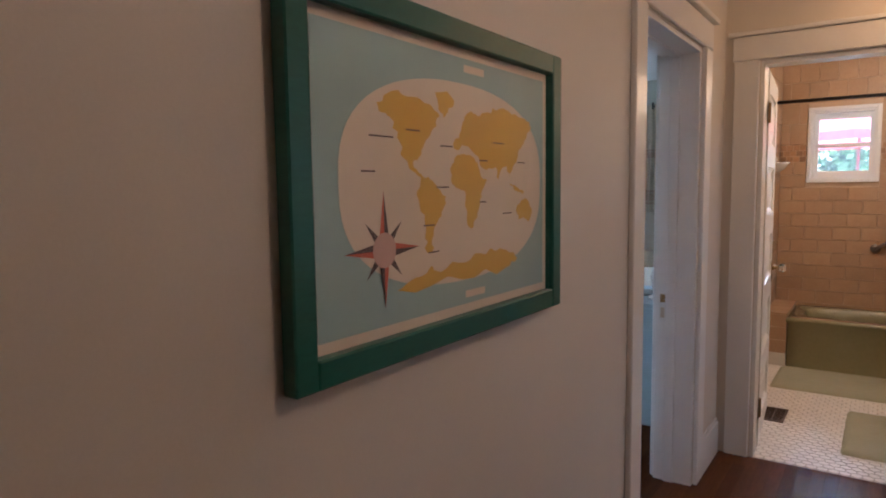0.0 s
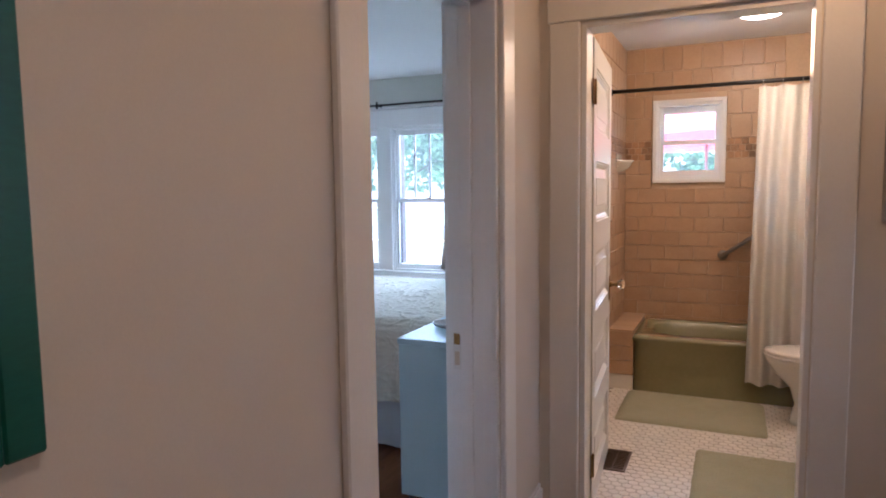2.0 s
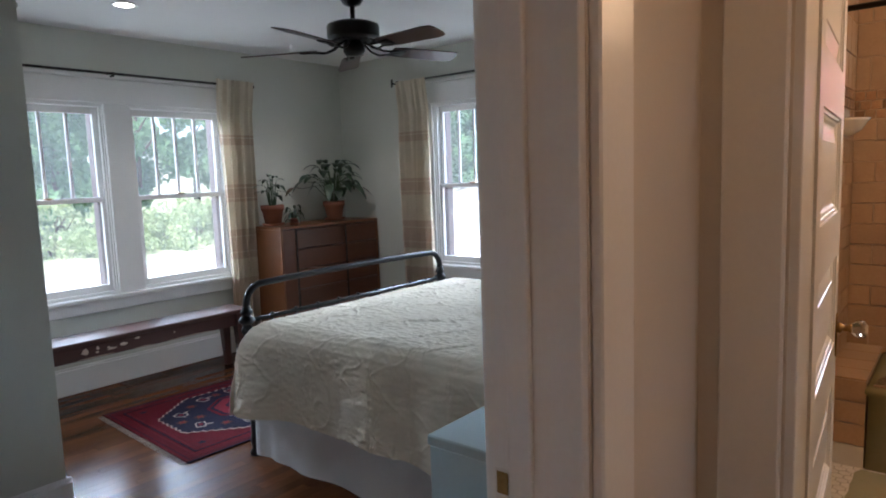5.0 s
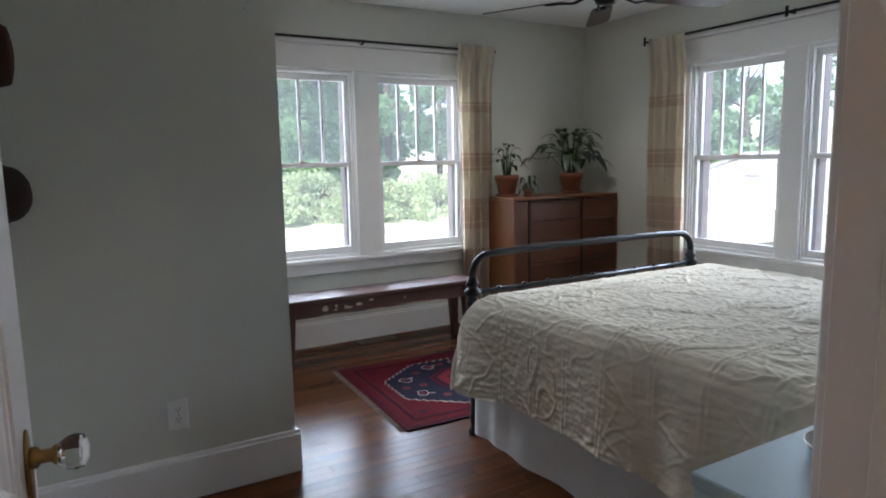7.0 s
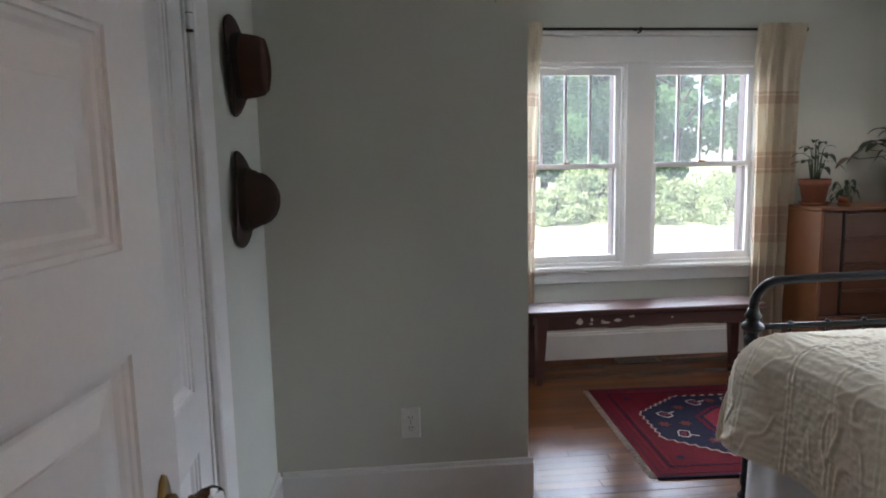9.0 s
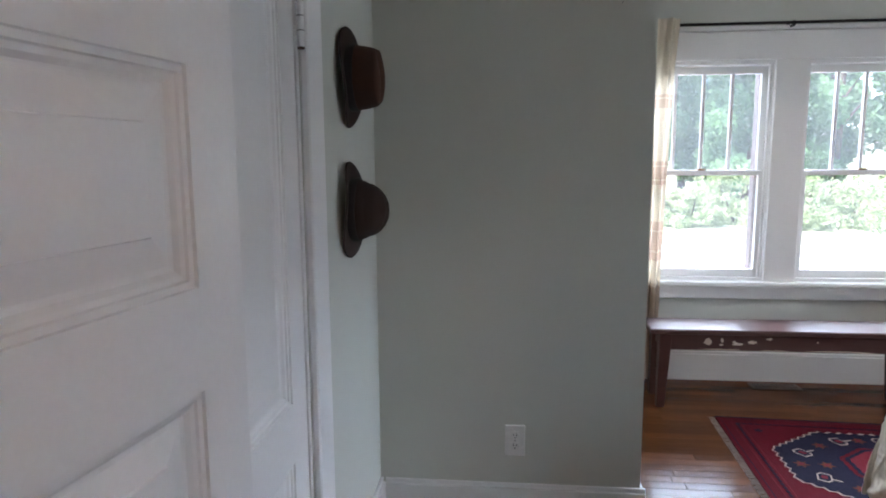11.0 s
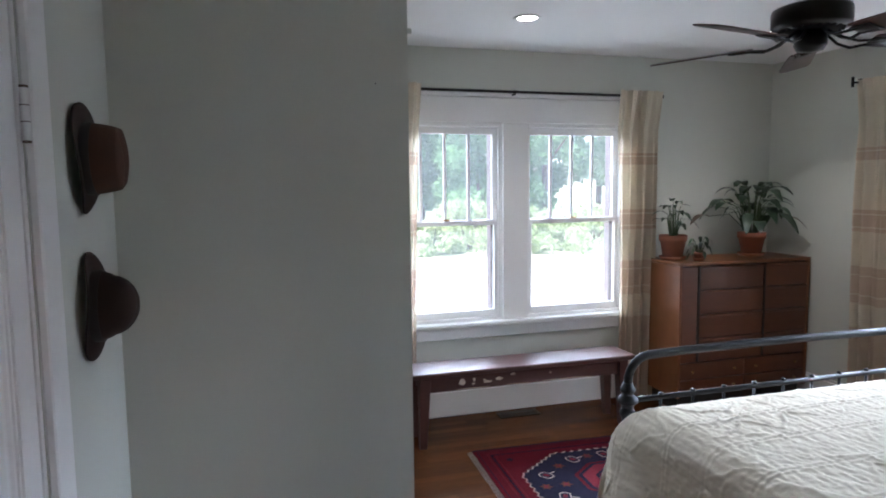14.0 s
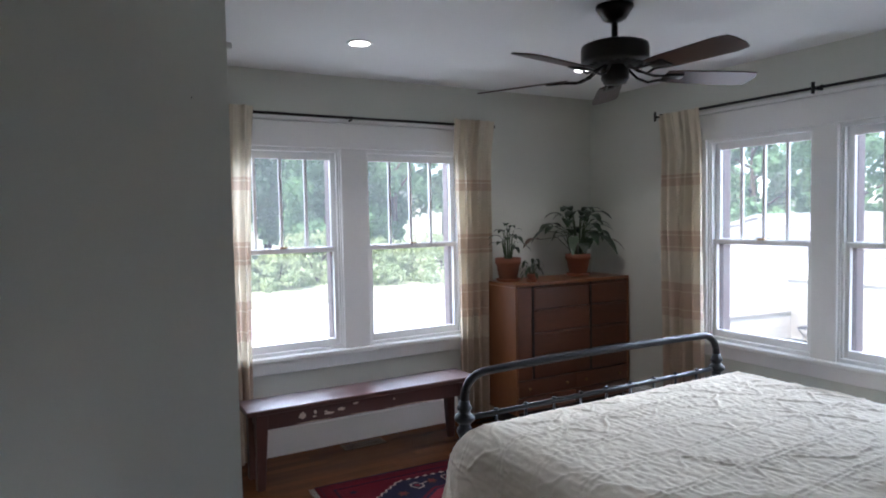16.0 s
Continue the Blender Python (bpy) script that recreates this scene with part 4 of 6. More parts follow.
# ---- ceiling fan ----
fan = thing("ceiling_fan", (-2.355, 1.30, TOP), "bronze ceiling fan with five walnut blades", "ceiling fan")
part("canopy", lathe(bmesh.new(), [(0.082, 0), (0.084, -0.012), (0.072, -0.030), (0.068, -0.034), (0.050, -0.062), (0.020, -0.075), (0, -0.076)], 28), M_FAN, fan, "", True)
part("downrod", tube(bmesh.new(), [(0, 0, -0.07), (0, 0, -0.18)], 0.014, 14), M_FAN, fan, "", True)
motor = part("motor", lathe(bmesh.new(), [(0, -0.165), (0.12, -0.168), (0.146, -0.178), (0.150, -0.190), (0.150, -0.245), (0.142, -0.258), (0.10, -0.268), (0, -0.27)], 36), M_FAN, fan, "", True)
for k in range(24):
    a = k * math.pi / 12
    part("vent_slot", moved(boxes((0.100, 0.124, -0.005, 0.005, -0.269, -0.262)), pose(0, 0, 0, 0, 0, math.degrees(a))), M_SLOT, motor)
part("switch_housing", lathe(bmesh.new(), [(0.055, -0.268), (0.062, -0.285), (0.062, -0.325), (0.050, -0.345), (0.012, -0.350), (0, -0.352)], 24), M_FAN, fan, "", True)
for k in range(5):
    turn = pose(0, 0, 0, 0, 0, -3.5 + 72 * k)
    tilt = turn @ pose(0, 0, -0.306, -13, 1.0, 0)
    outline = [(0.235, -0.052), (0.30, -0.060), (0.60, -0.070), (0.655, -0.060), (0.668, -0.03), (0.668, 0.03), (0.655, 0.060), (0.60, 0.070), (0.30, 0.060), (0.235, 0.052)]
    blade = part("blade", moved(prism(bmesh.new(), outline, -0.003, 0.003), tilt), M_FANB, fan, "dark walnut fan blade")
    bm = bmesh.new()
    for s in (-1, 1):
        tube(bm, [(0.07, s * 0.012, 0.034), (0.12, s * 0.030, 0.000), (0.17, s * 0.034, -0.016), (0.23, s * 0.020, -0.008), (0.30, s * 0.03, -0.006)], 0.006, 8)
    box(bm, 0.225, 0.315, -0.036, 0.036, -0.010, -0.0032, 0.002)
    part("blade_iron", moved(bm, tilt), M_FAN, blade, "scrolled dark metal blade bracket", True)


def can_light(x, y):
    root = thing("ceiling_light", (x, y, TOP), "round recessed ceiling light, lit", "ceiling light", "recessed lights")
    part("trim_ring", lathe(bmesh.new(), [(0.050, -0.001), (0.072, -0.002), (0.074, -0.006), (0.070, -0.009), (0.052, -0.006), (0.050, -0.001)], 28), M_CEIL, root, "", True)
    part("diffuser", lathe(bmesh.new(), [(0, -0.004), (0.051, -0.004), (0.051, -0.002), (0, -0.002)], 24), M_CAN, root)


can_light(-3.42, 0.51)
can_light(-3.40, 2.05)

# ---- rug ----
RX0, RX1, RY0, RY1 = -3.57, -2.51, 0.225, 1.765
rug = thing("rug", ((RX0 + RX1) / 2, (RY0 + RY1) / 2, 0), "red and navy medallion wool rug with fringe", "rug", turn=-2.5)
gx, gy = (RX1 - RX0) / 2, (RY1 - RY0) / 2
part("field", boxes((-gx, gx, -gy, gy, 0.0005, 0.008), bevel=0.002), M_RUGR, rug)


def ring_of(rx, ry, n, start=0.0, step=0.0):
    pts = []
    for k in range(n):
        a = start + 2 * math.pi * k / n
        m = 1 + (step if k % 2 else 0)
        pts.append((rx * m * math.cos(a), ry * m * math.sin(a)))
    return pts


def motif(name, poly, level, material, cx=0.0, cy=0.0):
    return part(name, prism(bmesh.new(), [(x + cx, y + cy) for x, y in poly], 0.0075, 0.0085 + 0.0006 * level), material, rug)


def toothed(poly, step, amp):
    """Breaks the sides of an outline up into small teeth."""
    line = []
    for (x0, y0), (x1, y1) in zip(poly, poly[1:] + poly[:1]):
        l = math.hypot(x1 - x0, y1 - y0)
        n = max(2, 2 * round(l / step / 2))
        for k in range(n):
            o = amp if k % 2 else -amp
            line.append((x0 + (x1 - x0) * k / n + (y1 - y0) / l * o, y0 + (y1 - y0) * k / n - (x1 - x0) / l * o))
    return line


def hexa(w, h, cut):
    """A long six- or eight-sided field: half width, half length and the length of its slanting ends."""
    return [(w, -h + cut), (w, h - cut), (w * 0.42, h), (-w * 0.42, h), (-w, h - cut), (-w, -h + cut), (-w * 0.42, -h), (w * 0.42, -h)]


for s in (-1, 1):
    part("selvedge", boxes((s * gx - 0.007, s * gx + 0.007, -gy, gy, 0.0006, 0.0092), bevel=0.002), M_RUGN, rug, "dark navy bound edge")
for e, mt, lv in ((0.022, M_RUGN, 0), (0.027, M_RUGR, 1), (0.066, M_RUGP, 2), (0.070, M_RUGR, 3), (0.108, M_RUGP, 4), (0.112, M_RUGR, 5)):
    motif("border", [(-gx + e, -gy + e), (gx - e, -gy + e), (gx - e, gy - e), (-gx + e, gy - e)], lv, mt)
for s in (-1, 1):
    bm = bmesh.new()
    for k in range(44):
        y = -gy + 0.095 + k * (2 * gy - 0.19) / 43
        prism(bm, [(s * (gx - 0.089) + a, y + b) for a, b in ((-0.008, -0.011), (0.004, -0.011), (0.008, 0.011), (-0.004, 0.011))], 0.0075, 0.0120)
    part("guard_stripe", bm, M_RUGN, rug, "navy dashed guard stripe")
    bm = bmesh.new()
    for k in range(28):
        x = -gx + 0.105 + k * (2 * gx - 0.21) / 27
        prism(bm, [(x + a, s * (gy - 0.089) + b) for a, b in ((-0.011, -0.008), (0.011, -0.004), (0.011, 0.008), (-0.011, 0.004))], 0.0075, 0.0120)
    part("guard_stripe", bm, M_RUGN, rug, "navy dashed guard stripe")
MY = -0.06
motif("medallion_edge", toothed(hexa(0.378, 0.545, 0.27), 0.026, 0.008), 6, M_RUGC, 0, MY)
motif("medallion", toothed(hexa(0.370, 0.537, 0.27), 0.026, 0.008), 7, M_RUGN, 0, MY)
for w_, h_, mt, lv in ((0.205, 0.275, M_RUGR, 8), (0.188, 0.255, M_RUGN, 9), (0.172, 0.235, M_RUGP, 10), (0.122, 0.170, M_RUGN, 11), (0.105, 0.150, M_RUGP, 12), (0.070, 0.105, M_RUGN, 13), (0.058, 0.092, M_RUGP, 14)):
    motif("centre_field", toothed(hexa(w_, h_, h_ * 0.5), 0.022, 0.0025), lv, mt, 0, MY)
for k in range(5):
    for s in (-1, 1):
        motif("fret", [(s * 0.012 - 0.010, -0.060 + 0.03 * k - 0.004), (s * 0.012 + 0.014, -0.060 + 0.03 * k - 0.004), (s * 0.012 + 0.014, -0.060 + 0.03 * k + 0.004), (s * 0.012 - 0.010, -0.060 + 0.03 * k + 0.004)], 15, M_RUGN, 0, MY)
for cx, cy, tilt_ in ((0.27, 0.20, 0.3), (0.27, -0.20, -0.3), (-0.27, 0.20, -0.3), (-0.27, -0.20, 0.3), (0.12, 0.42, 0.5), (-0.12, 0.42, -0.5), (0.12, -0.42, -0.5), (-0.12, -0.42, 0.5), (0.29, 0.0, 0.0), (-0.29, 0.0, 0.0)):
    c_, s_ = math.cos(tilt_), math.sin(tilt_)
    for q, mt, lv in ((1.0, M_RUGC, 8), (0.78, M_RUGN, 9), (0.42, M_RUGP, 10)):
        base_ = [(0.040, -0.022), (0.040, 0.022), (0.018, 0.034), (-0.040, 0.022), (-0.040, -0.022), (-0.018, -0.034)]
        motif("gul", [((x * c_ - y * s_) * q, (x * s_ + y * c_) * q) for x, y in base_], lv, mt, cx, MY + cy)
    motif("stem", [(0.004 * c_ - 0.07 * s_, 0.004 * s_ + 0.07 * c_), (-0.004 * c_ - 0.07 * s_, -0.004 * s_ + 0.07 * c_), (-0.004 * c_ - 0.03 * s_, -0.004 * s_ + 0.03 * c_), (0.004 * c_ - 0.03 * s_, 0.004 * s_ + 0.03 * c_)], 8.5, M_RUGC, cx, MY + cy)
for cx, cy in ((0.0, 0.36), (0.0, -0.36), (0.21, 0.31), (-0.21, 0.31), (0.21, -0.31), (-0.21, -0.31), (0.29, 0.10), (-0.29, 0.10), (0.29, -0.10), (-0.29, -0.10), (0.0, 0.47), (0.0, -0.47)):
    motif("flower", ring_of(0.036, 0.036, 12, 0.2, -0.5), 8.2, M_RUGO, cx, MY + cy)
    motif("flower_eye", ring_of(0.013, 0.013, 8, 0, 0), 9.2, M_RUGP, cx, MY + cy)
for sx, sy in ((1, 1), (1, -1), (-1, 1), (-1, -1)):
    motif("corner_flower", ring_of(0.026, 0.026, 10, 0.3, -0.45), 6, M_RUGN, sx * (gx - 0.17), sy * (gy - 0.17))
for s in (-1, 1):
    bm = bmesh.new()
    for k in range(110):
        x = -gx + 0.006 + k * (2 * gx - 0.012) / 109
        tube(bm, [(x, s * gy, 0.004), (x + rnd.uniform(-0.005, 0.005), s * (gy + 0.022), 0.003), (x + rnd.uniform(-0.010, 0.010), s * (gy + 0.032), 0.002)], 0.0017, 5)
    tagged(part("fringe", bm, M_RUGC, rug, "cream knotted fringe"), kind="stuff")


# ---- registers, outlet, hats, nightstand ----
def register(at, lx, ly, label, mat):
    root = thing("floor_register", at, label, "floor register")
    hx_, hy_ = lx / 2, ly / 2
    part("frame", boxes((-hx_, hx_, -hy_, -hy_ + 0.014, 0, 0.005), (-hx_, hx_, hy_ - 0.014, hy_, 0, 0.005), (-hx_, -hx_ + 0.014, -hy_ + 0.014, hy_ - 0.014, 0, 0.005), (hx_ - 0.014, hx_, -hy_ + 0.014, hy_ - 0.014, 0, 0.005), bevel=0.001), mat, root)
    part("backing", boxes((-hx_ + 0.010, hx_ - 0.010, -hy_ + 0.010, hy_ - 0.010, 0.0005, 0.0015)), M_SLOT, root)
    n = 12
    for k in range(n):
        y = -hy_ + 0.02 + k * (ly - 0.04) / (n - 1)
        part("slat", boxes((-hx_ + 0.013, hx_ - 0.013, y - 0.004, y + 0.004, 0.0016, 0.0042)), mat, root)
    part("spine", boxes((-0.004, 0.004, -hy_ + 0.013, hy_ - 0.013, 0.0016, 0.0048)), mat, root)
    return root


register((-4.12, 0.76, 0.0), 0.11, 0.29, "dark metal floor register under the window", M_RUST)

outlet = thing("wall_outlet", (BX, -0.835, 0.353), "white duplex outlet on the sage wall", "outlet")
part("plate", boxes((0, 0.006, -0.037, 0.037, -0.060, 0.060), bevel=0.0025), M_PLATE, outlet)
for z in (-0.020, 0.020):
    sock = part("socket", moved(lathe(bmesh.new(), [(0, 0), (0.0165, 0), (0.0165, 0.0022), (0, 0.0024)], 20, pose(0, 0, 0, 0, 90)), Matrix.Translation((0.006, 0, z))), M_PLATE, outlet)
    for y in (-0.006, 0.006):
        part("slot", boxes((0.0083, 0.0089, y - 0.0012, y + 0.0012, z - 0.001, z + 0.008)), M_SLOT, sock)
    part("ground_slot", boxes((0.0083, 0.0089, -0.0022, 0.0022, z - 0.010, z - 0.006)), M_SLOT, sock)
part("screw", moved(lathe(bmesh.new(), [(0, 0), (0.003, 0), (0.003, 0.001), (0, 0.0012)], 10, pose(0, 0, 0, 0, 90)), Matrix.Translation((0.006, 0, 0))), M_STEEL, outlet)
nail = thing("wall_nail", (BX, -0.493, 1.905), "small dark nail in the sage wall", "nail")
part("shaft", moved(tube(bmesh.new(), [(0, 0, 0), (0.012, 0, 0.002)], 0.0013, 8), Matrix()), M_SLOT, nail)


def hat(at, seed, crown_mat, height, pinch, label, roll, dome=0.0):
    """A felt hat hung flat on the wall, its crown towards the room (+y)."""
    root = thing("hat", at, label, "hat", "hats on the wall")
    base = pose(0, 0, 0, -90, 0, 0) @ pose(0, 0, 0, 0, 0, roll)
    bm = bmesh.new()

    def brim(u, v):
        a, r = 2 * math.pi * u, 0.083 + 0.060 * v
        return base @ Vector((r * math.cos(a) * 0.94, r * math.sin(a), 0.014 + 0.010 * v * v * math.cos(2 * a) + 0.003 * math.sin(3 * a + seed)))

    sheet(bm, 48, 8, brim)
    bmesh.ops.remove_doubles(bm, verts=bm.verts, dist=1e-5)
    bmesh.ops.solidify(bm, geom=bm.faces[:], thickness=0.004)
    part("brim", bm, M_HAT, root, "", True)
    bm = bmesh.new()

    def crown(u, v):
        a = 2 * math.pi * u
        if v < 0.7:
            r, z = 0.088 - 0.013 * (v / 0.7) ** 2, 0.014 + height * (1 - dome) * v / 0.7
        else:
            q = (v - 0.7) / 0.3
            r, z = 0.075 * (math.cos(q * 1.57) if dome else 1 - q), 0.014 + height * (1 - dome) + (0.014 + height * dome) * math.sin(q * 1.57)
        x, y = r * math.cos(a), r * math.sin(a)
        dent = pinch * math.exp(-(x / 0.022) ** 2) * max(0.0, min(1.0, (v - 0.6) / 0.25))
        return base @ Vector((x * 0.94, y * 1.06, z - dent))

    sheet(bm, 48, 20, crown)
    bmesh.ops.remove_doubles(bm, verts=bm.verts, dist=1e-5)
    part("crown", bm, crown_mat, root, "", True)
    part("band", lathe(bmesh.new(), [(0.0892, 0.016), (0.0895, 0.038), (0.0880, 0.039), (0.0876, 0.016)], 40, base @ Matrix.Diagonal((0.945, 1.065, 1, 1))), M_HATB, root, "dark ribbon band", True)
    part("peg", tube(bmesh.new(), [(0, 0, 0), (0, 0.03, 0)], 0.006, 8), M_SLOT, root)


hat((-2.055, AY, 1.628), 1, M_HATL, 0.088, 0.020, "brown felt hat with rust-lit crown on the wall", 15)
hat((-2.045, AY, 1.243), 2, M_HAT, 0.100, 0.012, "dark brown felt hat with round crown on the wall", -10, 0.48)

stand = thing("nightstand", (-0.335, -0.01, 0), "pale blue nightstand with three drawers beside the bed", "nightstand")
part("top", boxes((-0.155, 0.150, -0.300, 0.300, 0.788, 0.812), bevel=0.003), M_BLUE, stand)
for y0, y1 in ((-0.297, -0.277), (0.277, 0.297)):
    part("side", boxes((-0.150, 0.150, y0, y1, 0.175, 0.787), bevel=0.002), M_BLUE, stand)
part("carcass", boxes((-0.130, 0.150, -0.276, 0.276, 0.178, 0.787)), M_BLUE, stand)
for k in range(3):
    z0 = 0.185 + k * 0.201
    dr = part("drawer", boxes((-0.152, -0.131, -0.273, 0.273, z0, z0 + 0.196), bevel=0.003), M_BLUE, stand)
    part("handle", tube(bmesh.new(), [(-0.152, -0.05, z0 + 0.10), (-0.172, -0.045, z0 + 0.10), (-0.172, 0.045, z0 + 0.10), (-0.152, 0.05, z0 + 0.10)], 0.005, 8), M_BRASS, dr, "brass drawer pull", True)
for x in (-0.12, 0.12):
    for y in (-0.26, 0.26):
        part("leg", tube(bmesh.new(), [(x * 1.05, y * 1.04, 0.0), (x, y, 0.176)], [0.008, 0.013], 10), M_IRON, stand, "tapered dark metal leg", True)
table_lamp = thing("table_lamp", (-0.265, -0.125, 0.812), "table lamp with cream shade on nightstand", "lamp")
part("base", lathe(bmesh.new(), [(0, 0), (0.065, 0), (0.066, 0.012), (0.03, 0.022), (0.045, 0.06), (0.055, 0.11), (0.045, 0.16), (0.018, 0.20), (0.012, 0.27), (0, 0.27)], 24), M_PORC, table_lamp, "white ceramic lamp base", True)
part("shade", lathe(bmesh.new(), [(0.105, 0.265), (0.080, 0.46), (0.078, 0.46), (0.103, 0.265)], 32), M_SHADE, table_lamp, "cream linen drum shade", True)
part("finial", lathe(bmesh.new(), [(0, 0.455), (0.008, 0.46), (0.010, 0.47), (0, 0.48)], 12), M_BRASS, table_lamp, "", True)
dish = part("trinket_dish", lathe(bmesh.new(), [(0, 0.0), (0.035, 0.0), (0.060, 0.012), (0.066, 0.022), (0.062, 0.022), (0.055, 0.012), (0, 0.006)], 28, Matrix.Translation((-0.385, -0.05, 0.812))), M_PORC, None, "", True)
tagged(dish, "small round white dish on the nightstand", "dish")

# ---- hall ----
mapf = thing("framed_map", (0.0, -2.511, 1.415), "framed world map poster in teal wooden frame", "picture frame")
FW, FH, FB = 0.443, 0.304, 0.045


def flat(bm):
    """Lays an outline drawn in x and y onto the wall across x: x to -y, so that it reads from the hall."""
    return moved(bm, Matrix(((0, 0, 1, 0), (1, 0, 0, 0), (0, 1, 0, 0), (0, 0, 0, 1))))


for nm, r in (("frame_left", (-FW, -FW + FB, -FH, FH)), ("frame_right", (FW - FB, FW, -FH, FH)), ("frame_bottom", (-FW + FB, FW - FB, -FH, -FH + FB)), ("frame_top", (-FW + FB, FW - FB, FH - FB, FH))):
    part(nm, flat(boxes((*r, 0.004, 0.034), bevel=0.003)), M_TEAL, mapf)
iw, ih = FW - FB, FH - FB
part("backing", flat(boxes((-iw, iw, -ih, ih, 0.004, 0.012))), M_PAPER, mapf, "cream paper margin")
part("sea", flat(boxes((-iw + 0.018, iw - 0.018, -ih + 0.018, ih - 0.018, 0.0122, 0.0128))), M_SEA, mapf, "dusty blue printed ground")
OW, OH = 0.346, 0.192


def capsule(w, h, n=16, p=2.3):
    return [(w * math.copysign(abs(math.cos(a)) ** (2 / p), math.cos(a)), h * math.copysign(abs(math.sin(a)) ** (2 / 2.7), math.sin(a))) for a in (2 * math.pi * k / (4 * n) for k in range(4 * n))]


part("globe", flat(moved(prism(bmesh.new(), capsule(OW, OH), 0.0129, 0.0133), Matrix.Translation((0.018, 0, 0)))), M_PAPER, mapf, "cream globe outline")
LANDS = {
    "north_america": [(.10, .80), (.16, .86), (.24, .85), (.31, .83), (.36, .78), (.33, .72), (.31, .68), (.285, .64), (.27, .585), (.255, .56), (.235, .575), (.24, .53), (.27, .505), (.29, .47), (.275, .475), (.235, .515), (.20, .57), (.175, .66), (.15, .745), (.11, .765)],
    "greenland": [(.36, .90), (.42, .915), (.45, .88), (.42, .815), (.395, .785), (.375, .84)],
    "south_america": [(.29, .475), (.325, .48), (.36, .44), (.405, .385), (.39, .32), (.365, .265), (.345, .20), (.335, .12), (.315, .12), (.31, .22), (.305, .30), (.275, .385)],
    "africa": [(.455, .595), (.50, .615), (.555, .595), (.58, .54), (.60, .49), (.63, .485), (.595, .425), (.585, .36), (.57, .285), (.535, .225), (.515, .245), (.51, .33), (.505, .415), (.455, .44), (.43, .49), (.435, .55)],
    "eurasia": [(.445, .635), (.45, .675), (.475, .70), (.485, .745), (.50, .80), (.535, .835), (.57, .815), (.63, .845), (.70, .875), (.78, .855), (.87, .845), (.925, .80), (.885, .765), (.865, .705), (.835, .665), (.815, .60), (.785, .555), (.765, .505), (.745, .56), (.72, .55), (.695, .485), (.675, .555), (.625, .535), (.595, .55), (.57, .61), (.53, .645), (.49, .66), (.47, .63)],
    "australia": [(.815, .325), (.845, .365), (.88, .375), (.905, .345), (.925, .29), (.90, .235), (.865, .26), (.825, .25)],
    "antarctica": [(.20, .02), (.26, .055), (.33, .075), (.345, .105), (.36, .08), (.48, .095), (.60, .125), (.72, .135), (.80, .10), (.83, .055), (.76, .02), (.5, .004)],
    "islands": [(.765, .465), (.79, .455), (.83, .43), (.87, .42), (.855, .40), (.80, .425)],
}


def coast(pts, rd):
    """Breaks a plain outline up into a ragged shore."""
    line = []
    for (x0, y0), (x1, y1) in zip(pts, pts[1:] + pts[:1]):
        for k in range(4):
            s, j = k / 4, (rd.uniform(-0.16, 0.16) if k else 0.0)
            line.append((x0 + (x1 - x0) * s + (y0 - y1) * j * 0.8, y0 + (y1 - y0) * s + (x1 - x0) * j))
    return line


rd = random.Random(14)
for nm, pts in LANDS.items():
    du, dv = {"north_america": (0.035, 0.04), "greenland": (0.015, 0.03), "south_america": (0.015, 0.05), "antarctica": (0.0, 0.0)}.get(nm, (0.015, 0.035))
    pts = coast([(u + du, v + dv) for u, v in pts], rd)
    part("continent", flat(prism(bmesh.new(), [((u - 0.5) * 2 * OW + 0.018, (v - 0.5) * 2 * OH) for u, v in pts], 0.0134, 0.0138)), M_LAND, mapf, "mustard printed continent")
for u, v, l in ((.13, .70, .09), (.42, .68, .06), (.10, .55, .05), (.40, .48, .06), (.34, .30, .05), (.36, .17, .05), (.62, .62, .05), (.70, .72, .07), (.62, .40, .04), (.76, .33, .06), (.86, .62, .05), (.27, .74, .06)):
    part("place_name", flat(boxes(((u - 0.5) * 2 * OW, (u - 0.5 + l) * 2 * OW, (v - 0.5) * 2 * OH - 0.0014, (v - 0.5) * 2 * OH + 0.0014, 0.0139, 0.0141))), M_DARKINK, mapf, "small unreadable map lettering")
for y in (OH + 0.030, -OH - 0.030):
    part("title_bar", flat(boxes((0.03, 0.105, y - 0.007, y + 0.007, 0.0129, 0.0133), bevel=0.0001)), M_PAPER, mapf, "pale printed ribbon title")
rose = part("compass_rose", flat(prism(bmesh.new(), [(0.030 * math.cos(a) - 0.223, 0.030 * math.sin(a) - 0.112) for a in (k * math.pi / 12 for k in range(24))], 0.0150, 0.0153)), M_PINK, mapf, "red and plum compass rose")
for k in range(8):
    a = k * math.pi / 4
    l, b = (0.098, 0.020) if k % 2 == 0 else (0.066, 0.014)
    for s, mt in ((1, M_RED if k % 2 == 0 else M_DARKINK), (-1, M_DARKINK)):
        tri = [(0, 0), (b * math.cos(a + s * 0.7), b * math.sin(a + s * 0.7)), (l * math.cos(a), l * math.sin(a))]
        part("ray", flat(prism(bmesh.new(), [(x - 0.223, y - 0.112) for x, y in (tri if s < 0 else tri[::-1])], 0.0142 + 0.0002 * (k % 2 == 0), 0.0145 + 0.0002 * (k % 2 == 0))), mt, rose)
pane = part("glazing", flat(boxes((-iw + 0.001, iw - 0.001, -ih + 0.001, ih - 0.001, 0.020, 0.022))), M_PICTURE, mapf, "clear picture glass")
pane.visible_shadow = False

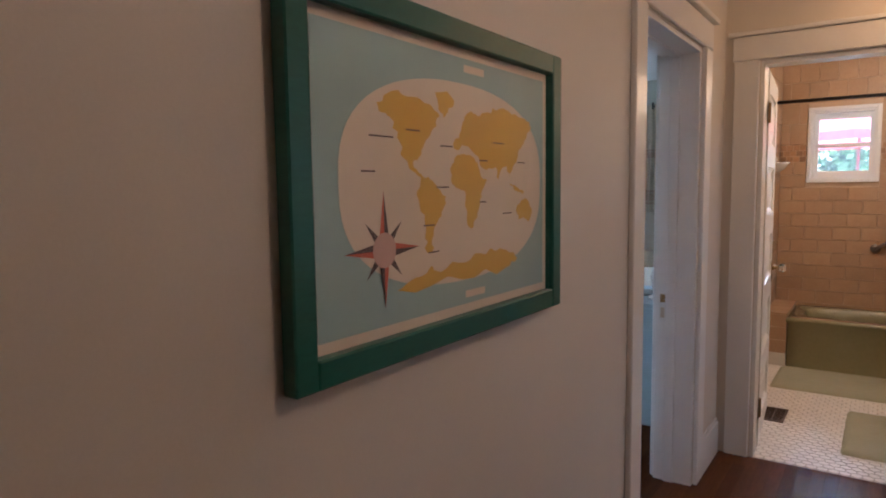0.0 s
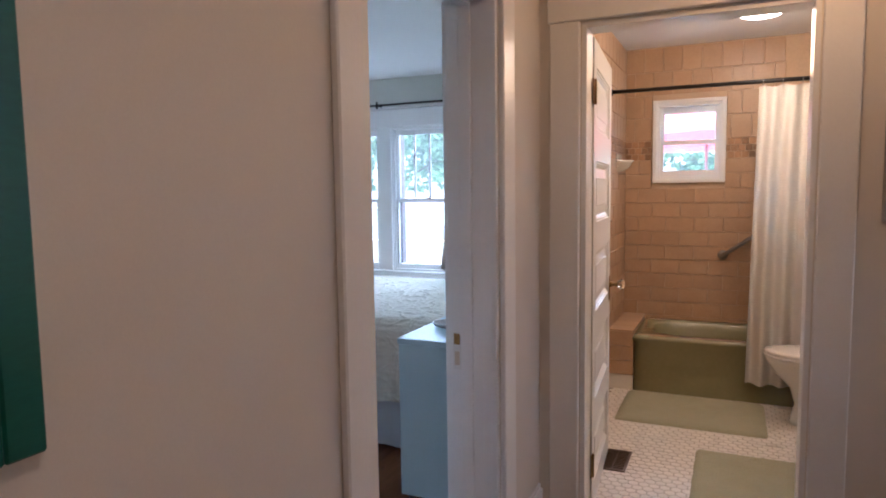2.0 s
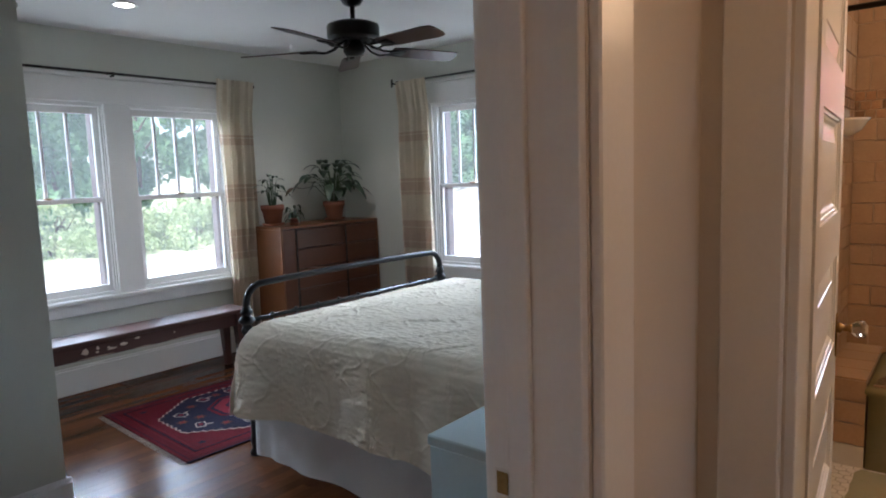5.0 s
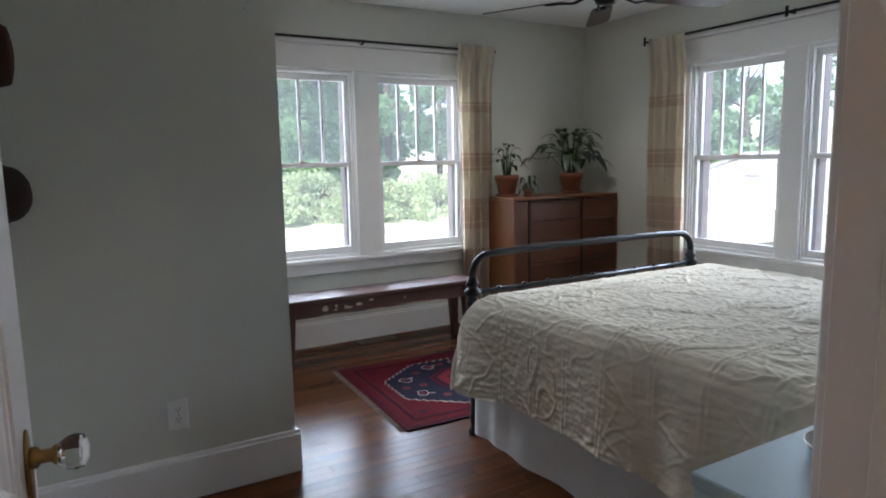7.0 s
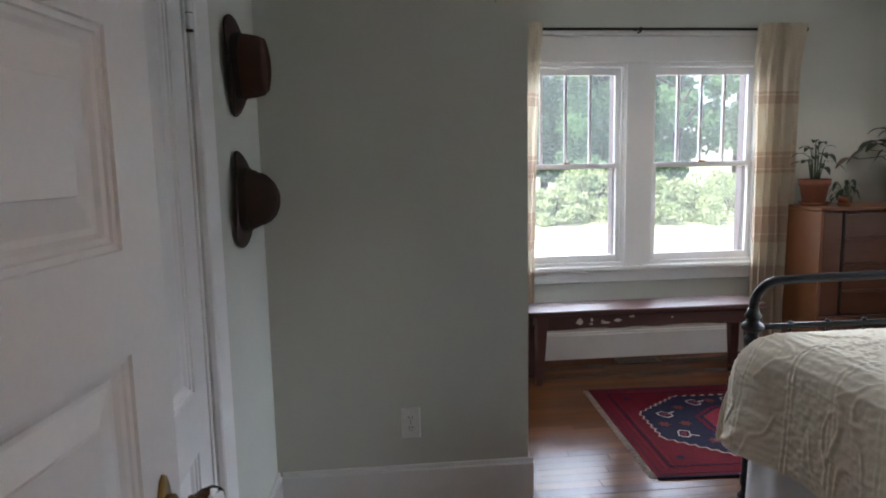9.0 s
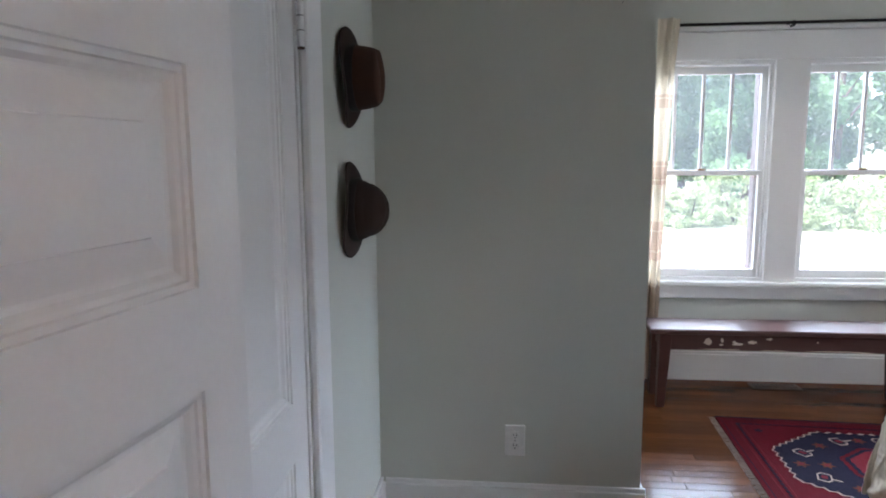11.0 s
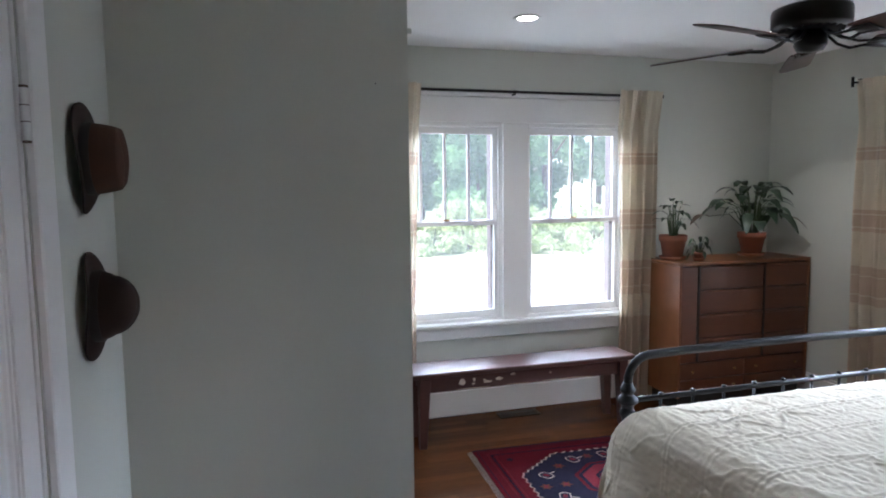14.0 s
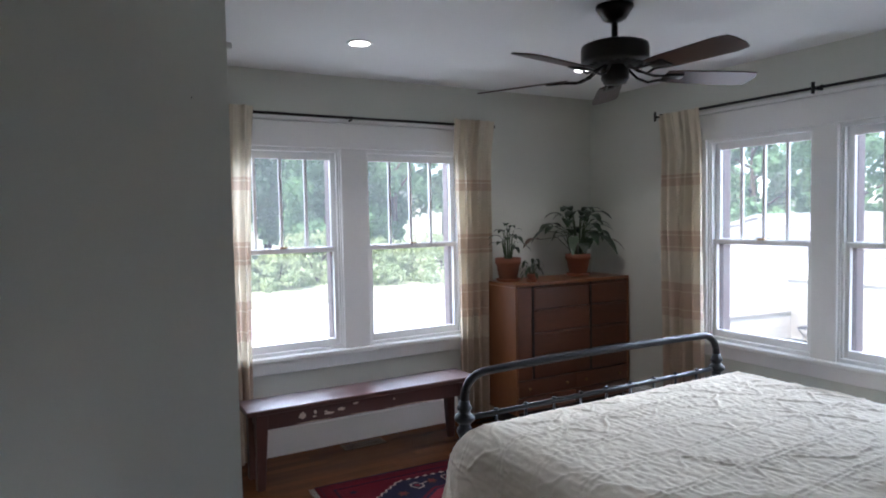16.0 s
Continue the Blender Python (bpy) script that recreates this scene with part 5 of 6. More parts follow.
pic = thing("wall_picture", (1.31, 0.0, 1.455), "grey canvas with raised key motif by the door", "picture")
part("canvas", boxes((-0.165, 0.165, -0.030, -0.001, -0.19, 0.19), bevel=0.004), M_CANVAS, pic)
part("key_stem", tube(bmesh.new(), [(-0.09, -0.034, -0.06), (-0.09, -0.034, 0.12)], 0.007, 8), M_STEEL, pic, "", True)
part("key_bow", tube(bmesh.new(), [(-0.09 + 0.035 * math.sin(a), -0.034, -0.095 - 0.035 * math.cos(a)) for a in (k * math.pi / 8 for k in range(17))], 0.007, 8), M_STEEL, pic, "", True)
part("key_bit", boxes((-0.083, -0.045, -0.038, -0.031, 0.075, 0.115), bevel=0.002), M_STEEL, pic)

# fittings added above the two hall lamps, neither in view
for x, y in ((0.90, -0.42), (1.30, -2.55)):
    hall_light = thing("ceiling_light", (x, y, TOP), "unseen small round flush ceiling fitting added in the hall", "ceiling light", "hall lights")
    part("base", lathe(bmesh.new(), [(0.10, 0), (0.10, -0.02), (0, -0.021)], 24), M_FAN, hall_light, "", True)
    part("socket", lathe(bmesh.new(), [(0.02, -0.021), (0.018, -0.05), (0, -0.052)], 16), M_PLATE, hall_light, "", True)


# ---- bathroom ----
bdoor = door("door_3", (E0 + 0.022, 0.128, 0), 94.5, 0.745, "open white panelled bathroom door with glass knob", FIVE)
knob_set(bdoor, 0.69, 0.90, [(0.0, -1)], M_CRYSTAL)
for z in (0.18, 1.72):
    h_ = part("hinge", boxes((-0.028, 0.0, -0.003, 0.001, z, z + 0.10), (-0.006, 0.006, -0.010, -0.002, z, z + 0.10), bevel=0.001), M_BRASS, bdoor, "brass butt hinge")
mirror = part("door_mirror_frame", moved(boxes((0.10, 0.66, 0.0385, 0.052, 0.62, 1.66), bevel=0.002), pose(E0 + 0.022, 0.128, 0, 0, 0, 94.5)), M_SLOT)
tagged(mirror, "dark framed mirror hung on the back of the door", "mirror")

TX = 0.105
tub = thing("bathtub", (1.0, 2.32, 0), "olive green enamelled bathtub with tiled end ledge", "bathtub")
bm = bmesh.new()
x0, x1, y0, y1, H = TX - 1.0, 1.845 - 1.0, 1.985 - 2.32, BB - 0.004 - 2.32, 0.385


def tubsurf(u, v):
    """From the foot of the apron over the rim into the basin."""
    a = 2 * math.pi * u
    c, s = math.cos(a), math.sin(a)
    k = 1 / max(abs(c), abs(s))
    sq = (c * k, s * k)
    n = 4.5
    r = (abs(c) ** n + abs(s) ** n) ** (-1 / n)
    rd_ = (c * r, s * r)
    cx, cy, wx, wy = (x0 + x1) / 2, (y0 + y1) / 2, (x1 - x0) / 2, (y1 - y0) / 2
    steps = [(sq, 0.0, 0.0), (sq, 0.0, 0.06), (sq, 0.004, H - 0.05), (sq, -0.010, H - 0.028), (sq, -0.008, H - 0.008), (sq, 0.004, H), (rd_, 0.075, H), (rd_, 0.088, H - 0.012), (rd_, 0.105, H - 0.10), (rd_, 0.14, H - 0.27), (rd_, 0.20, H - 0.31), (rd_, 0.30, H - 0.315)]
    i = min(int(v * (len(steps) - 1) + 1e-6), len(steps) - 1)
    p, inset, z = steps[i]
    return Vector((cx + p[0] * (wx - inset), cy + p[1] * (wy - inset), z))


sheet(bm, 96, 11, tubsurf)
bmesh.ops.remove_doubles(bm, verts=bm.verts, dist=1e-5)
part("basin", bm, M_TUB, tub, "", True)
part("drain", lathe(bmesh.new(), [(0, 0.072), (0.03, 0.073), (0.03, 0.076), (0, 0.078)], 16, Matrix.Translation((0.55, 0, 0))), M_STEEL, tub, "", True)
part("caulk_line", boxes((x0 + 0.02, x1 - 0.02, y0 + 0.006, y0 + 0.030, H + 0.001, H + 0.006), bevel=0.002), M_TILE2, tub, "rust-stained edge trim")

srod = thing("shower_rod", (0.9, 1.90, 2.015), "dark bronze shower curtain rod across the tub", "shower rod")
part("rod", tube(bmesh.new(), [(-0.955, 0, 0), (0.945, 0, 0)], 0.0125, 12), M_RODM, srod, "", True)
for x in (-0.958, 0.925):
    part("flange", lathe(bmesh.new(), [(0, 0), (0.026, 0), (0.028, 0.008), (0.018, 0.020), (0, 0.022)], 18, Matrix.Translation((x, 0, 0)) @ pose(0, 0, 0, 0, 90)), M_RODM, srod, "", True)
sc = thing("shower_curtain", (1.25, 1.905, 0), "white cloth shower curtain on bronze rod", "shower curtain")


def shower(u, v):
    z = 1.985 - 1.835 * v
    lo = -0.42 - 0.035 * v
    return Vector((lo + (0.56 - lo) * u, (0.018 + 0.016 * v) * math.sin(u * 2 * math.pi * 9 + 0.6 * math.sin(3 * v)) + 0.008 * math.sin(u * 31 + v * 2) - 0.02 * v, z + 0.008 * math.sin(u * 57) * (1 - v)))


part("cloth", sheet(bmesh.new(), 160, 30, shower), M_SHOWER, sc, "", True)
for k in range(10):
    x = -0.40 + k * 0.105
    part("ring", tube(bmesh.new(), [(x, 0.018 * math.sin(a), 0.018 * math.cos(a) + 2.010) for a in (j * math.pi / 6 for j in range(13))], 0.0022, 6), M_STEEL, sc, "", True)

grab = thing("grab_bar", (0.64, BB, 0.885), "brushed steel grab bar slanting on the tile", "grab bar")
for dx, dz in ((0, 0), (0.42, 0.30)):
    part("flange", lathe(bmesh.new(), [(0, 0), (0.036, 0), (0.036, 0.006), (0.016, 0.014), (0, 0.015)], 20, Matrix.Translation((dx, 0, dz)) @ pose(0, 0, 0, 90)), M_STEEL, grab, "", True)
part("bar", tube(bmesh.new(), [(0, -0.005, 0), (0, -0.035, 0), (0.02, -0.045, 0.014), (0.40, -0.045, 0.286), (0.42, -0.035, 0.30), (0.42, -0.005, 0.30)], 0.0145, 12), M_STEEL, grab, "", True)
soap = thing("soap_dish", (-0.063, 2.30, 1.53), "cream ceramic corner soap dish on the tile", "soap dish")
bm = bmesh.new()
lathe(bm, [(0, -0.03), (0.035, -0.026), (0.075, 0.0), (0.10, 0.040), (0.112, 0.052), (0.104, 0.054), (0.075, 0.022), (0, 0.0)], 28)
bmesh.ops.bisect_plane(bm, geom=bm.verts[:] + bm.edges[:] + bm.faces[:], plane_co=(0, 0, 0), plane_no=(-1, 0, 0), clear_outer=True)
part("bowl", bm, M_PORC, soap, "", True)
part("back", boxes((0, 0.012, -0.09, 0.09, 0.0, 0.10), bevel=0.005), M_PORC, soap)
tbar = thing("towel_bar", (-0.063, 1.62, 1.18), "small steel towel bar on the tile", "towel bar")
for y in (-0.12, 0.12):
    part("post", lathe(bmesh.new(), [(0, 0), (0.016, 0), (0.010, 0.012), (0.008, 0.05), (0, 0.052)], 14, Matrix.Translation((0, y, 0)) @ pose(0, 0, 0, 0, 90)), M_STEEL, tbar, "", True)
part("bar", tube(bmesh.new(), [(0.045, -0.13, 0), (0.045, 0.13, 0)], 0.006, 10), M_STEEL, tbar, "", True)

# toilet, facing west, tank at the east wall
toilet = thing("toilet", (1.33, 1.68, 0), "white porcelain toilet with closed lid", "toilet")


def egg(rx0, rx1, ry, x, y):
    return lambda a: Vector((x + (rx1 if math.cos(a) > 0 else rx0) * math.cos(a), y + ry * math.sin(a), 0))


def loft(bm, rows, seg=32):
    """rows: (front reach, back reach, half width, shift along x, height)."""
    rings = []
    for f, b, hw, sx, z in rows:
        e = egg(f, b, hw, sx, 0)
        rings.append([bm.verts.new(e(2 * math.pi * k / seg) + Vector((0, 0, z))) for k in range(seg)])
    for a, b in zip(rings, rings[1:]):
        for k in range(seg):
            bm.faces.new((a[k], a[(k + 1) % seg], b[(k + 1) % seg], b[k]))
    bm.faces.new(rings[0][::-1])
    bm.faces.new(rings[-1])
    return bm


part("bowl", loft(bmesh.new(), [(0.20, 0.34, 0.10, -0.10, 0.0), (0.195, 0.34, 0.095, -0.10, 0.03), (0.185, 0.32, 0.098, -0.09, 0.12), (0.215, 0.30, 0.120, -0.09, 0.22), (0.305, 0.23, 0.168, -0.08, 0.30), (0.33, 0.20, 0.18, -0.10, 0.37), (0.335, 0.20, 0.185, -0.10, 0.395)]), M_PORC, toilet, "", True)
part("seat", loft(bmesh.new(), [(0.335, 0.21, 0.185, -0.10, 0.397), (0.345, 0.215, 0.192, -0.10, 0.403), (0.345, 0.215, 0.192, -0.10, 0.412), (0.338, 0.21, 0.188, -0.10, 0.416)]), M_PORC, toilet, "", True)
part("lid", loft(bmesh.new(), [(0.335, 0.21, 0.186, -0.10, 0.4185), (0.342, 0.214, 0.190, -0.10, 0.424), (0.338, 0.212, 0.188, -0.10, 0.433), (0.30, 0.19, 0.16, -0.10, 0.438)]), M_PORC, toilet, "", True)
part("tank", boxes((0.17, 0.36, -0.22, 0.22, 0.38, 0.74), bevel=0.02), M_PORC, toilet)
part("tank_lid", boxes((0.16, 0.37, -0.23, 0.23, 0.742, 0.775), bevel=0.010), M_PORC, toilet)
part("lever", tube(bmesh.new(), [(0.165, -0.17, 0.68), (0.150, -0.17, 0.68), (0.148, -0.11, 0.675)], 0.006, 8), M_STEEL, toilet, "", True)
part("bolt_cap", lathe(bmesh.new(), [(0.012, 0), (0.011, 0.010), (0, 0.016)], 12, Matrix.Translation((-0.02, -0.108, 0.03))), M_PORC, toilet, "", True)

vanity = thing("vanity_cabinet", (1.465, 0.965, 0), "dark espresso vanity cabinet with white top", "cabinet")
part("body", boxes((-0.345, 0.355, -0.42, 0.42, 0.10, 0.83), bevel=0.003), M_VANITY, vanity)
part("toe_kick", boxes((-0.29, 0.355, -0.40, 0.40, 0.0, 0.099)), M_VANITY, vanity)
part("foot", boxes((-0.35, -0.31, 0.385, 0.425, 0.0, 0.099), bevel=0.003), M_VANITY, vanity)
part("top", boxes((-0.365, 0.357, -0.44, 0.44, 0.831, 0.862), bevel=0.006), M_PORC, vanity, "white stone top with rounded edge")
for y in (-0.21, 0.21):
    dd = part("cabinet_door", boxes((-0.365, -0.346, y - 0.20, y + 0.20, 0.12, 0.81), bevel=0.003), M_VANITY, vanity)
    part("pull", lathe(bmesh.new(), [(0, 0), (0.006, 0), (0.005, 0.014), (0.012, 0.020), (0, 0.026)], 12, Matrix.Translation((-0.365, y * 0.3, 0.5)) @ pose(0, 0, 0, 0, -90)), M_STEEL, dd, "", True)


def mat_rug(name, x0, x1, y0, y1, label):
    bm = bmesh.new()
    cx, cy, wx, wy = (x0 + x1) / 2, (y0 + y1) / 2, (x1 - x0) / 2, (y1 - y0) / 2

    def f(u, v):
        a, b = 2 * u - 1, 2 * v - 1
        e = min(1.0, (1 - max(abs(a), abs(b))) * 9)
        n = noise.noise(Vector((x0 + u * 40, v * 34, 0)))
        rx = wx * (1 - 0.03 * max(0, abs(b) - 0.9) * 10)
        return Vector((cx + a * rx + 0.004 * noise.noise(Vector((0, v * 9, u * 3))), cy + b * wy + 0.004 * noise.noise(Vector((u * 9, 0, v * 3))), 0.001 + 0.018 * math.sqrt(e) * (1 + 0.16 * n)))

    sheet(bm, 60, 48, f)
    return tagged(part(name, bm, M_MAT, None, "", True), label, "bath mat", "sage bath mats")


mat_rug("bath_mat", 0.075, 0.91, 1.35, 1.955, "sage green plush bath mat beside the tub")
mat_rug("bath_mat", 0.555, 1.115, 0.28, 1.05, "sage green plush mat in front of the vanity")
register((0.183, 0.757, 0.0), 0.135, 0.265, "brown metal floor register in white hex tile", M_RUST)
blight = thing("ceiling_light", (0.82, 1.60, TOP), "round flush bathroom ceiling light, lit", "ceiling light")
part("base", lathe(bmesh.new(), [(0.150, 0), (0.152, -0.02), (0.140, -0.025), (0, -0.026)], 32), M_CEIL, blight, "", True)
part("diffuser", lathe(bmesh.new(), [(0.138, -0.026), (0.136, -0.060), (0.105, -0.092), (0.05, -0.106), (0, -0.110)], 32), M_BATHL, blight, "", True)

# ---- outdoors ----
tagged(part("ground", sheet(bmesh.new(), 40, 40, lambda u, v: Vector(((u - 0.5) * 1600, (v - 0.5) * 1600, -0.75))), M_GRASS), kind="structure")
tagged(part("road", boxes((-16.5, -6.5, -40, 60, -0.76, -0.735)), M_DRIVE), kind="structure")
tagged(part("pavement", boxes((-7.6, 8, 4.2, 9.88, -0.76, -0.735)), M_PATIO), kind="structure")


def leaves(rd, count, place, size, mat_index=0):
    vs, fs = [], []
    for _ in range(count):
        p = place(rd)
        s = size * rd.uniform(0.6, 1.4)
        a = Vector((rd.gauss(0, 1), rd.gauss(0, 1), rd.gauss(0, 1))).normalized()
        b = a.cross(Vector((rd.gauss(0, 1), rd.gauss(0, 1), rd.gauss(0, 1)))).normalized()
        i = len(vs)
        vs += [p - a * s, p + b * s * 0.55 + a * s * 0.1, p + a * s, p - b * s * 0.55]
        fs.append((i, i + 1, i + 2, i + 3))
    return vs, fs


def from_lists(name, vs, fs, mat, parent=None):
    me = bpy.data.meshes.new(name)
    me.from_pydata([tuple(v) for v in vs], [], fs)
    me.materials.append(mat)
    ob = new(name, me)
    if parent is not None:
        ob.parent = parent
    return ob


def crown_place(h, r, low):
    lumps = []

    def place(rd):
        if not lumps:
            for _ in range(26):
                a, q = rd.uniform(0, 6.283), rd.uniform(0, 1)
                rr = r * math.sqrt(rd.random()) * (1 - 0.55 * q * q)
                lumps.append((Vector((rr * math.cos(a), rr * math.sin(a), low + (h - low) * q)), rd.uniform(0.16, 0.34) * r))
        c, s = rd.choice(lumps)
        d = Vector((rd.gauss(0, 1), rd.gauss(0, 1), rd.gauss(0, 0.8))).normalized()
        return c + d * s * rd.uniform(0.55, 1.05)

    return place


def tree(at, h, r, seed, count, mat, size=0.20, label="leafy green deciduous tree behind the lawn"):
    root = thing("tree", at, label, "tree")
    rd = random.Random(seed)
    bm = bmesh.new()
    tube(bm, [(0, 0, 0), (0.1, 0.05, h * 0.3), (-0.05, 0.1, h * 0.6), (0.1, 0, h * 0.85)], [0.22, 0.17, 0.11, 0.04], 9)
    for k in range(7):
        a, z = k * 2.4, h * (0.25 + 0.08 * k)
        tube(bm, [(0, 0, z), (r * 0.35 * math.cos(a), r * 0.35 * math.sin(a), z + 0.6), (r * 0.75 * math.cos(a), r * 0.75 * math.sin(a), z + 1.3)], [0.09, 0.055, 0.02], 7)
    part("trunk", bm, M_BARK, root, "", True)
    vs, fs = leaves(rd, count, crown_place(h, r, h * 0.12), size)
    from_lists("crown", vs, fs, mat, root)


def bush(at, h, r, seed, count, mat):
    root = thing("bush", at, "sunlit leafy green bush at the lawn's edge", "bush")
    rd = random.Random(seed)
    bm = bmesh.new()
    for k in range(6):
        a = k * 1.05
        tube(bm, [(0, 0, 0), (r * 0.3 * math.cos(a), r * 0.3 * math.sin(a), h * 0.5), (r * 0.5 * math.cos(a), r * 0.5 * math.sin(a), h * 0.8)], [0.03, 0.02, 0.01], 6)
    part("branches", bm, M_BARK, root, "", True)
    vs, fs = leaves(rd, count, crown_place(h, r, 0.1), 0.066)
    from_lists("foliage", vs, fs, mat, root)


rd = random.Random(21)
for k in range(11):
    y = -9 + k * 3.6
    tree((-26 - rd.uniform(0, 3), y + rd.uniform(-0.8, 0.8), -0.75), rd.uniform(9.5, 12.5), rd.uniform(2.9, 3.6), 100 + k, 17000, M_FOL, 0.13)
for k in range(9):
    tree((-32 - rd.uniform(0, 4), -12 + k * 5 + rd.uniform(-1, 1), -0.75), rd.uniform(13, 16), 4.2, 200 + k, 11000, M_FOL, 0.22)
for k in range(16):
    bush((-20.5 - rd.uniform(0, 1.8), -6 + k * 1.75 + rd.uniform(-0.4, 0.4), -0.75), rd.uniform(0.9, 2.3), rd.uniform(0.9, 1.6), 300 + k, 4200, M_FOLB)
for k in range(11):
    tree((-30 + k * 4.4 + rd.uniform(-1, 1), 30 + rd.uniform(0, 4), -0.75), rd.uniform(7.5, 11), rd.uniform(2.8, 3.8), 400 + k, 5500, M_FOL, 0.21)

shed = thing("shed", (-11.57, 16.0, -0.75), "low white neighbouring outbuilding with pale gabled roof", "outbuilding")
part("wall", boxes((-3.4, 3.4, 0.02, 6.0, 0, 1.05)), M_SIDING, shed)
for k in range(9):
    part("siding_board", boxes((-3.41, 3.41, 0.0, 0.02, k * 0.118, k * 0.118 + 0.108)), M_SIDING, shed)
part("gable", moved(prism(bmesh.new(), [(-3.4, 1.05), (3.4, 1.05), (0, 2.06)], -0.04, 0.0), pose(0, 0, 0, 90, 0, 0)), M_SIDING, shed)
prof = [(-3.8, 0.90), (0, 2.05), (3.8, 0.90), (3.8, 0.99), (0, 2.14), (-3.8, 0.99)]
part("roof", moved(prism(bmesh.new(), prof, -6.1, 0.35), pose(0, 0, 0, 90, 0, 0)), M_ROOF, shed)
part("gable_vent", boxes((-0.35, 0.35, -0.03, 0.0, 1.30, 1.36), (-0.25, 0.25, -0.03, 0.0, 1.42, 1.48)), M_ROOF, shed)
wing = thing("shed", (-3.4, 17.2, -0.75), "long low white outbuilding with pale roof", "outbuilding")
part("wall", boxes((-4.3, 9.0, 0, 3.6, 0, 1.10)), M_SIDING, wing)
part("roof", moved(prism(bmesh.new(), [(-0.35, 1.02), (1.8, 2.08), (3.95, 1.02), (3.95, 1.12), (1.8, 2.18), (-0.35, 1.12)], -4.35, 9.2), Matrix.Rotation(radians(90), 4, "Z") @ pose(0, 0, 0, 90, 0, 0)), M_ROOF, wing)
fence = thing("low_wall", (-6.97, 10.0, -0.75), "pale beige rendered patio wall stepping down to a low wall", "wall")
part("wall", boxes((0.0, 9.5, -0.10, 0.10, 0, 1.03)), M_RENDERED, fence)
part("coping", boxes((-0.03, 9.5, -0.13, 0.13, 1.031, 1.07), bevel=0.008), M_RENDERED, fence)
low = moved(boxes((-0.09, 0.09, -4.2, -0.11, 0, 0.48)), pose(0, 0, 0, 0, 0, -6))
part("low_wall", low, M_RENDERED, fence)
part("low_coping", moved(boxes((-0.12, 0.12, -4.2, -0.12, 0.481, 0.52), bevel=0.008), pose(0, 0, 0, 0, 0, -6)), M_RENDERED, fence)
chair = thing("garden_chair", (-6.22, 9.50, -0.735), "low dark folding garden chair with pale legs by the patio wall", "chair")
for x in (-0.20, 0.20):
    part("leg", tube(bmesh.new(), [(x, -0.20, 0), (x, 0.16, 0.30), (x, 0.22, 0.58)], 0.011, 8), M_STEEL, chair, "pale metal leg", True)
    part("leg", tube(bmesh.new(), [(x, 0.20, 0), (x, -0.20, 0.30)], 0.011, 8), M_STEEL, chair, "pale metal leg", True)
part("seat", boxes((-0.20, 0.20, -0.20, 0.17, 0.295, 0.325), bevel=0.006), M_IRON, chair)
part("backrest", boxes((-0.20, 0.20, 0.185, 0.21, 0.40, 0.60), bevel=0.006), M_IRON, chair)
gate_post = thing("fence_post", (-8.25, 10.0, -0.75), "square white wooden post at the end of the patio", "post")
part("shaft", boxes((-0.055, 0.055, -0.055, 0.055, 0.0, 1.04), bevel=0.006), M_SIDING, gate_post)
part("cap", boxes((-0.07, 0.07, -0.07, 0.07, 1.041, 1.075), bevel=0.012), M_SIDING, gate_post)

umb = thing("patio_umbrella", (0.30, 8.4, -0.735), "open red patio umbrella outside the bathroom", "umbrella")
part("pole", tube(bmesh.new(), [(0, 0, 0.04), (0, 0, 3.50)], 0.022, 12), M_METAL, umb, "", True)
part("base", lathe(bmesh.new(), [(0, 0), (0.26, 0), (0.26, 0.05), (0.06, 0.09), (0, 0.09)], 24), M_METAL, umb, "", True)
for k in range(8):
    a0, a1 = k * math.pi / 4, (k + 1) * math.pi / 4

    def panel(u, v):
        a = a0 + (a1 - a0) * v
        r = 1.55 * u * (1 - 0.03 * math.sin(math.pi * v))
        return Vector((r * math.cos(a), r * math.sin(a), 3.48 - 0.60 * u ** 1.2 - 0.02 * math.sin(math.pi * v) * u))

    part("canopy_panel", sheet(bmesh.new(), 8, 6, panel), M_UMB, umb, "", True)
    part("valance", sheet(bmesh.new(), 1, 6, lambda u, v: panel(1, v) + Vector((0, 0, -0.12 * u))), M_UMB, umb)
    part("rib", tube(bmesh.new(), [(0.05 * math.cos(a0), 0.05 * math.sin(a0), 3.38), (1.5 * math.cos(a0), 1.5 * math.sin(a0), 2.86)], 0.008, 6), M_METAL, umb)

# ---- boards and tiles ----
MESHES = {}


def piece_mesh(key, lx, ly, lz, chamfer):
    """A board or tile with its corner at the origin and a chamfered top."""
    if key not in MESHES:
        c = chamfer
        vs = [(0, 0, 0), (lx, 0, 0), (lx, ly, 0), (0, ly, 0), (0, 0, lz - c), (lx, 0, lz - c), (lx, ly, lz - c), (0, ly, lz - c), (c, c, lz), (lx - c, c, lz), (lx - c, ly - c, lz), (c, ly - c, lz)]
        fs = [(3, 2, 1, 0), (8, 9, 10, 11)] + [(a, b, b + 4, a + 4) for s in (0, 4) for a, b in ((s, s + 1), (s + 1, s + 2), (s + 2, s + 3))] + [(3, 0, 4, 7), (7, 4, 8, 11)]
        me = bpy.data.meshes.new(key)
        me.from_pydata(vs, [], fs)
        MESHES[key] = me
    return MESHES[key]


floor = tagged(part("floor", boxes((W - 0.02, -0.05, AY - 0.05, N + 0.02, -0.0128, -0.011), (-0.05, 3.02, -5.62, 0.06, -0.0128, -0.011)), M_GAP), "dark stained narrow oak strip floor", kind="structure")
rd = random.Random(77)
BW, count = 0.057, 0
far_v, far_f = [], []


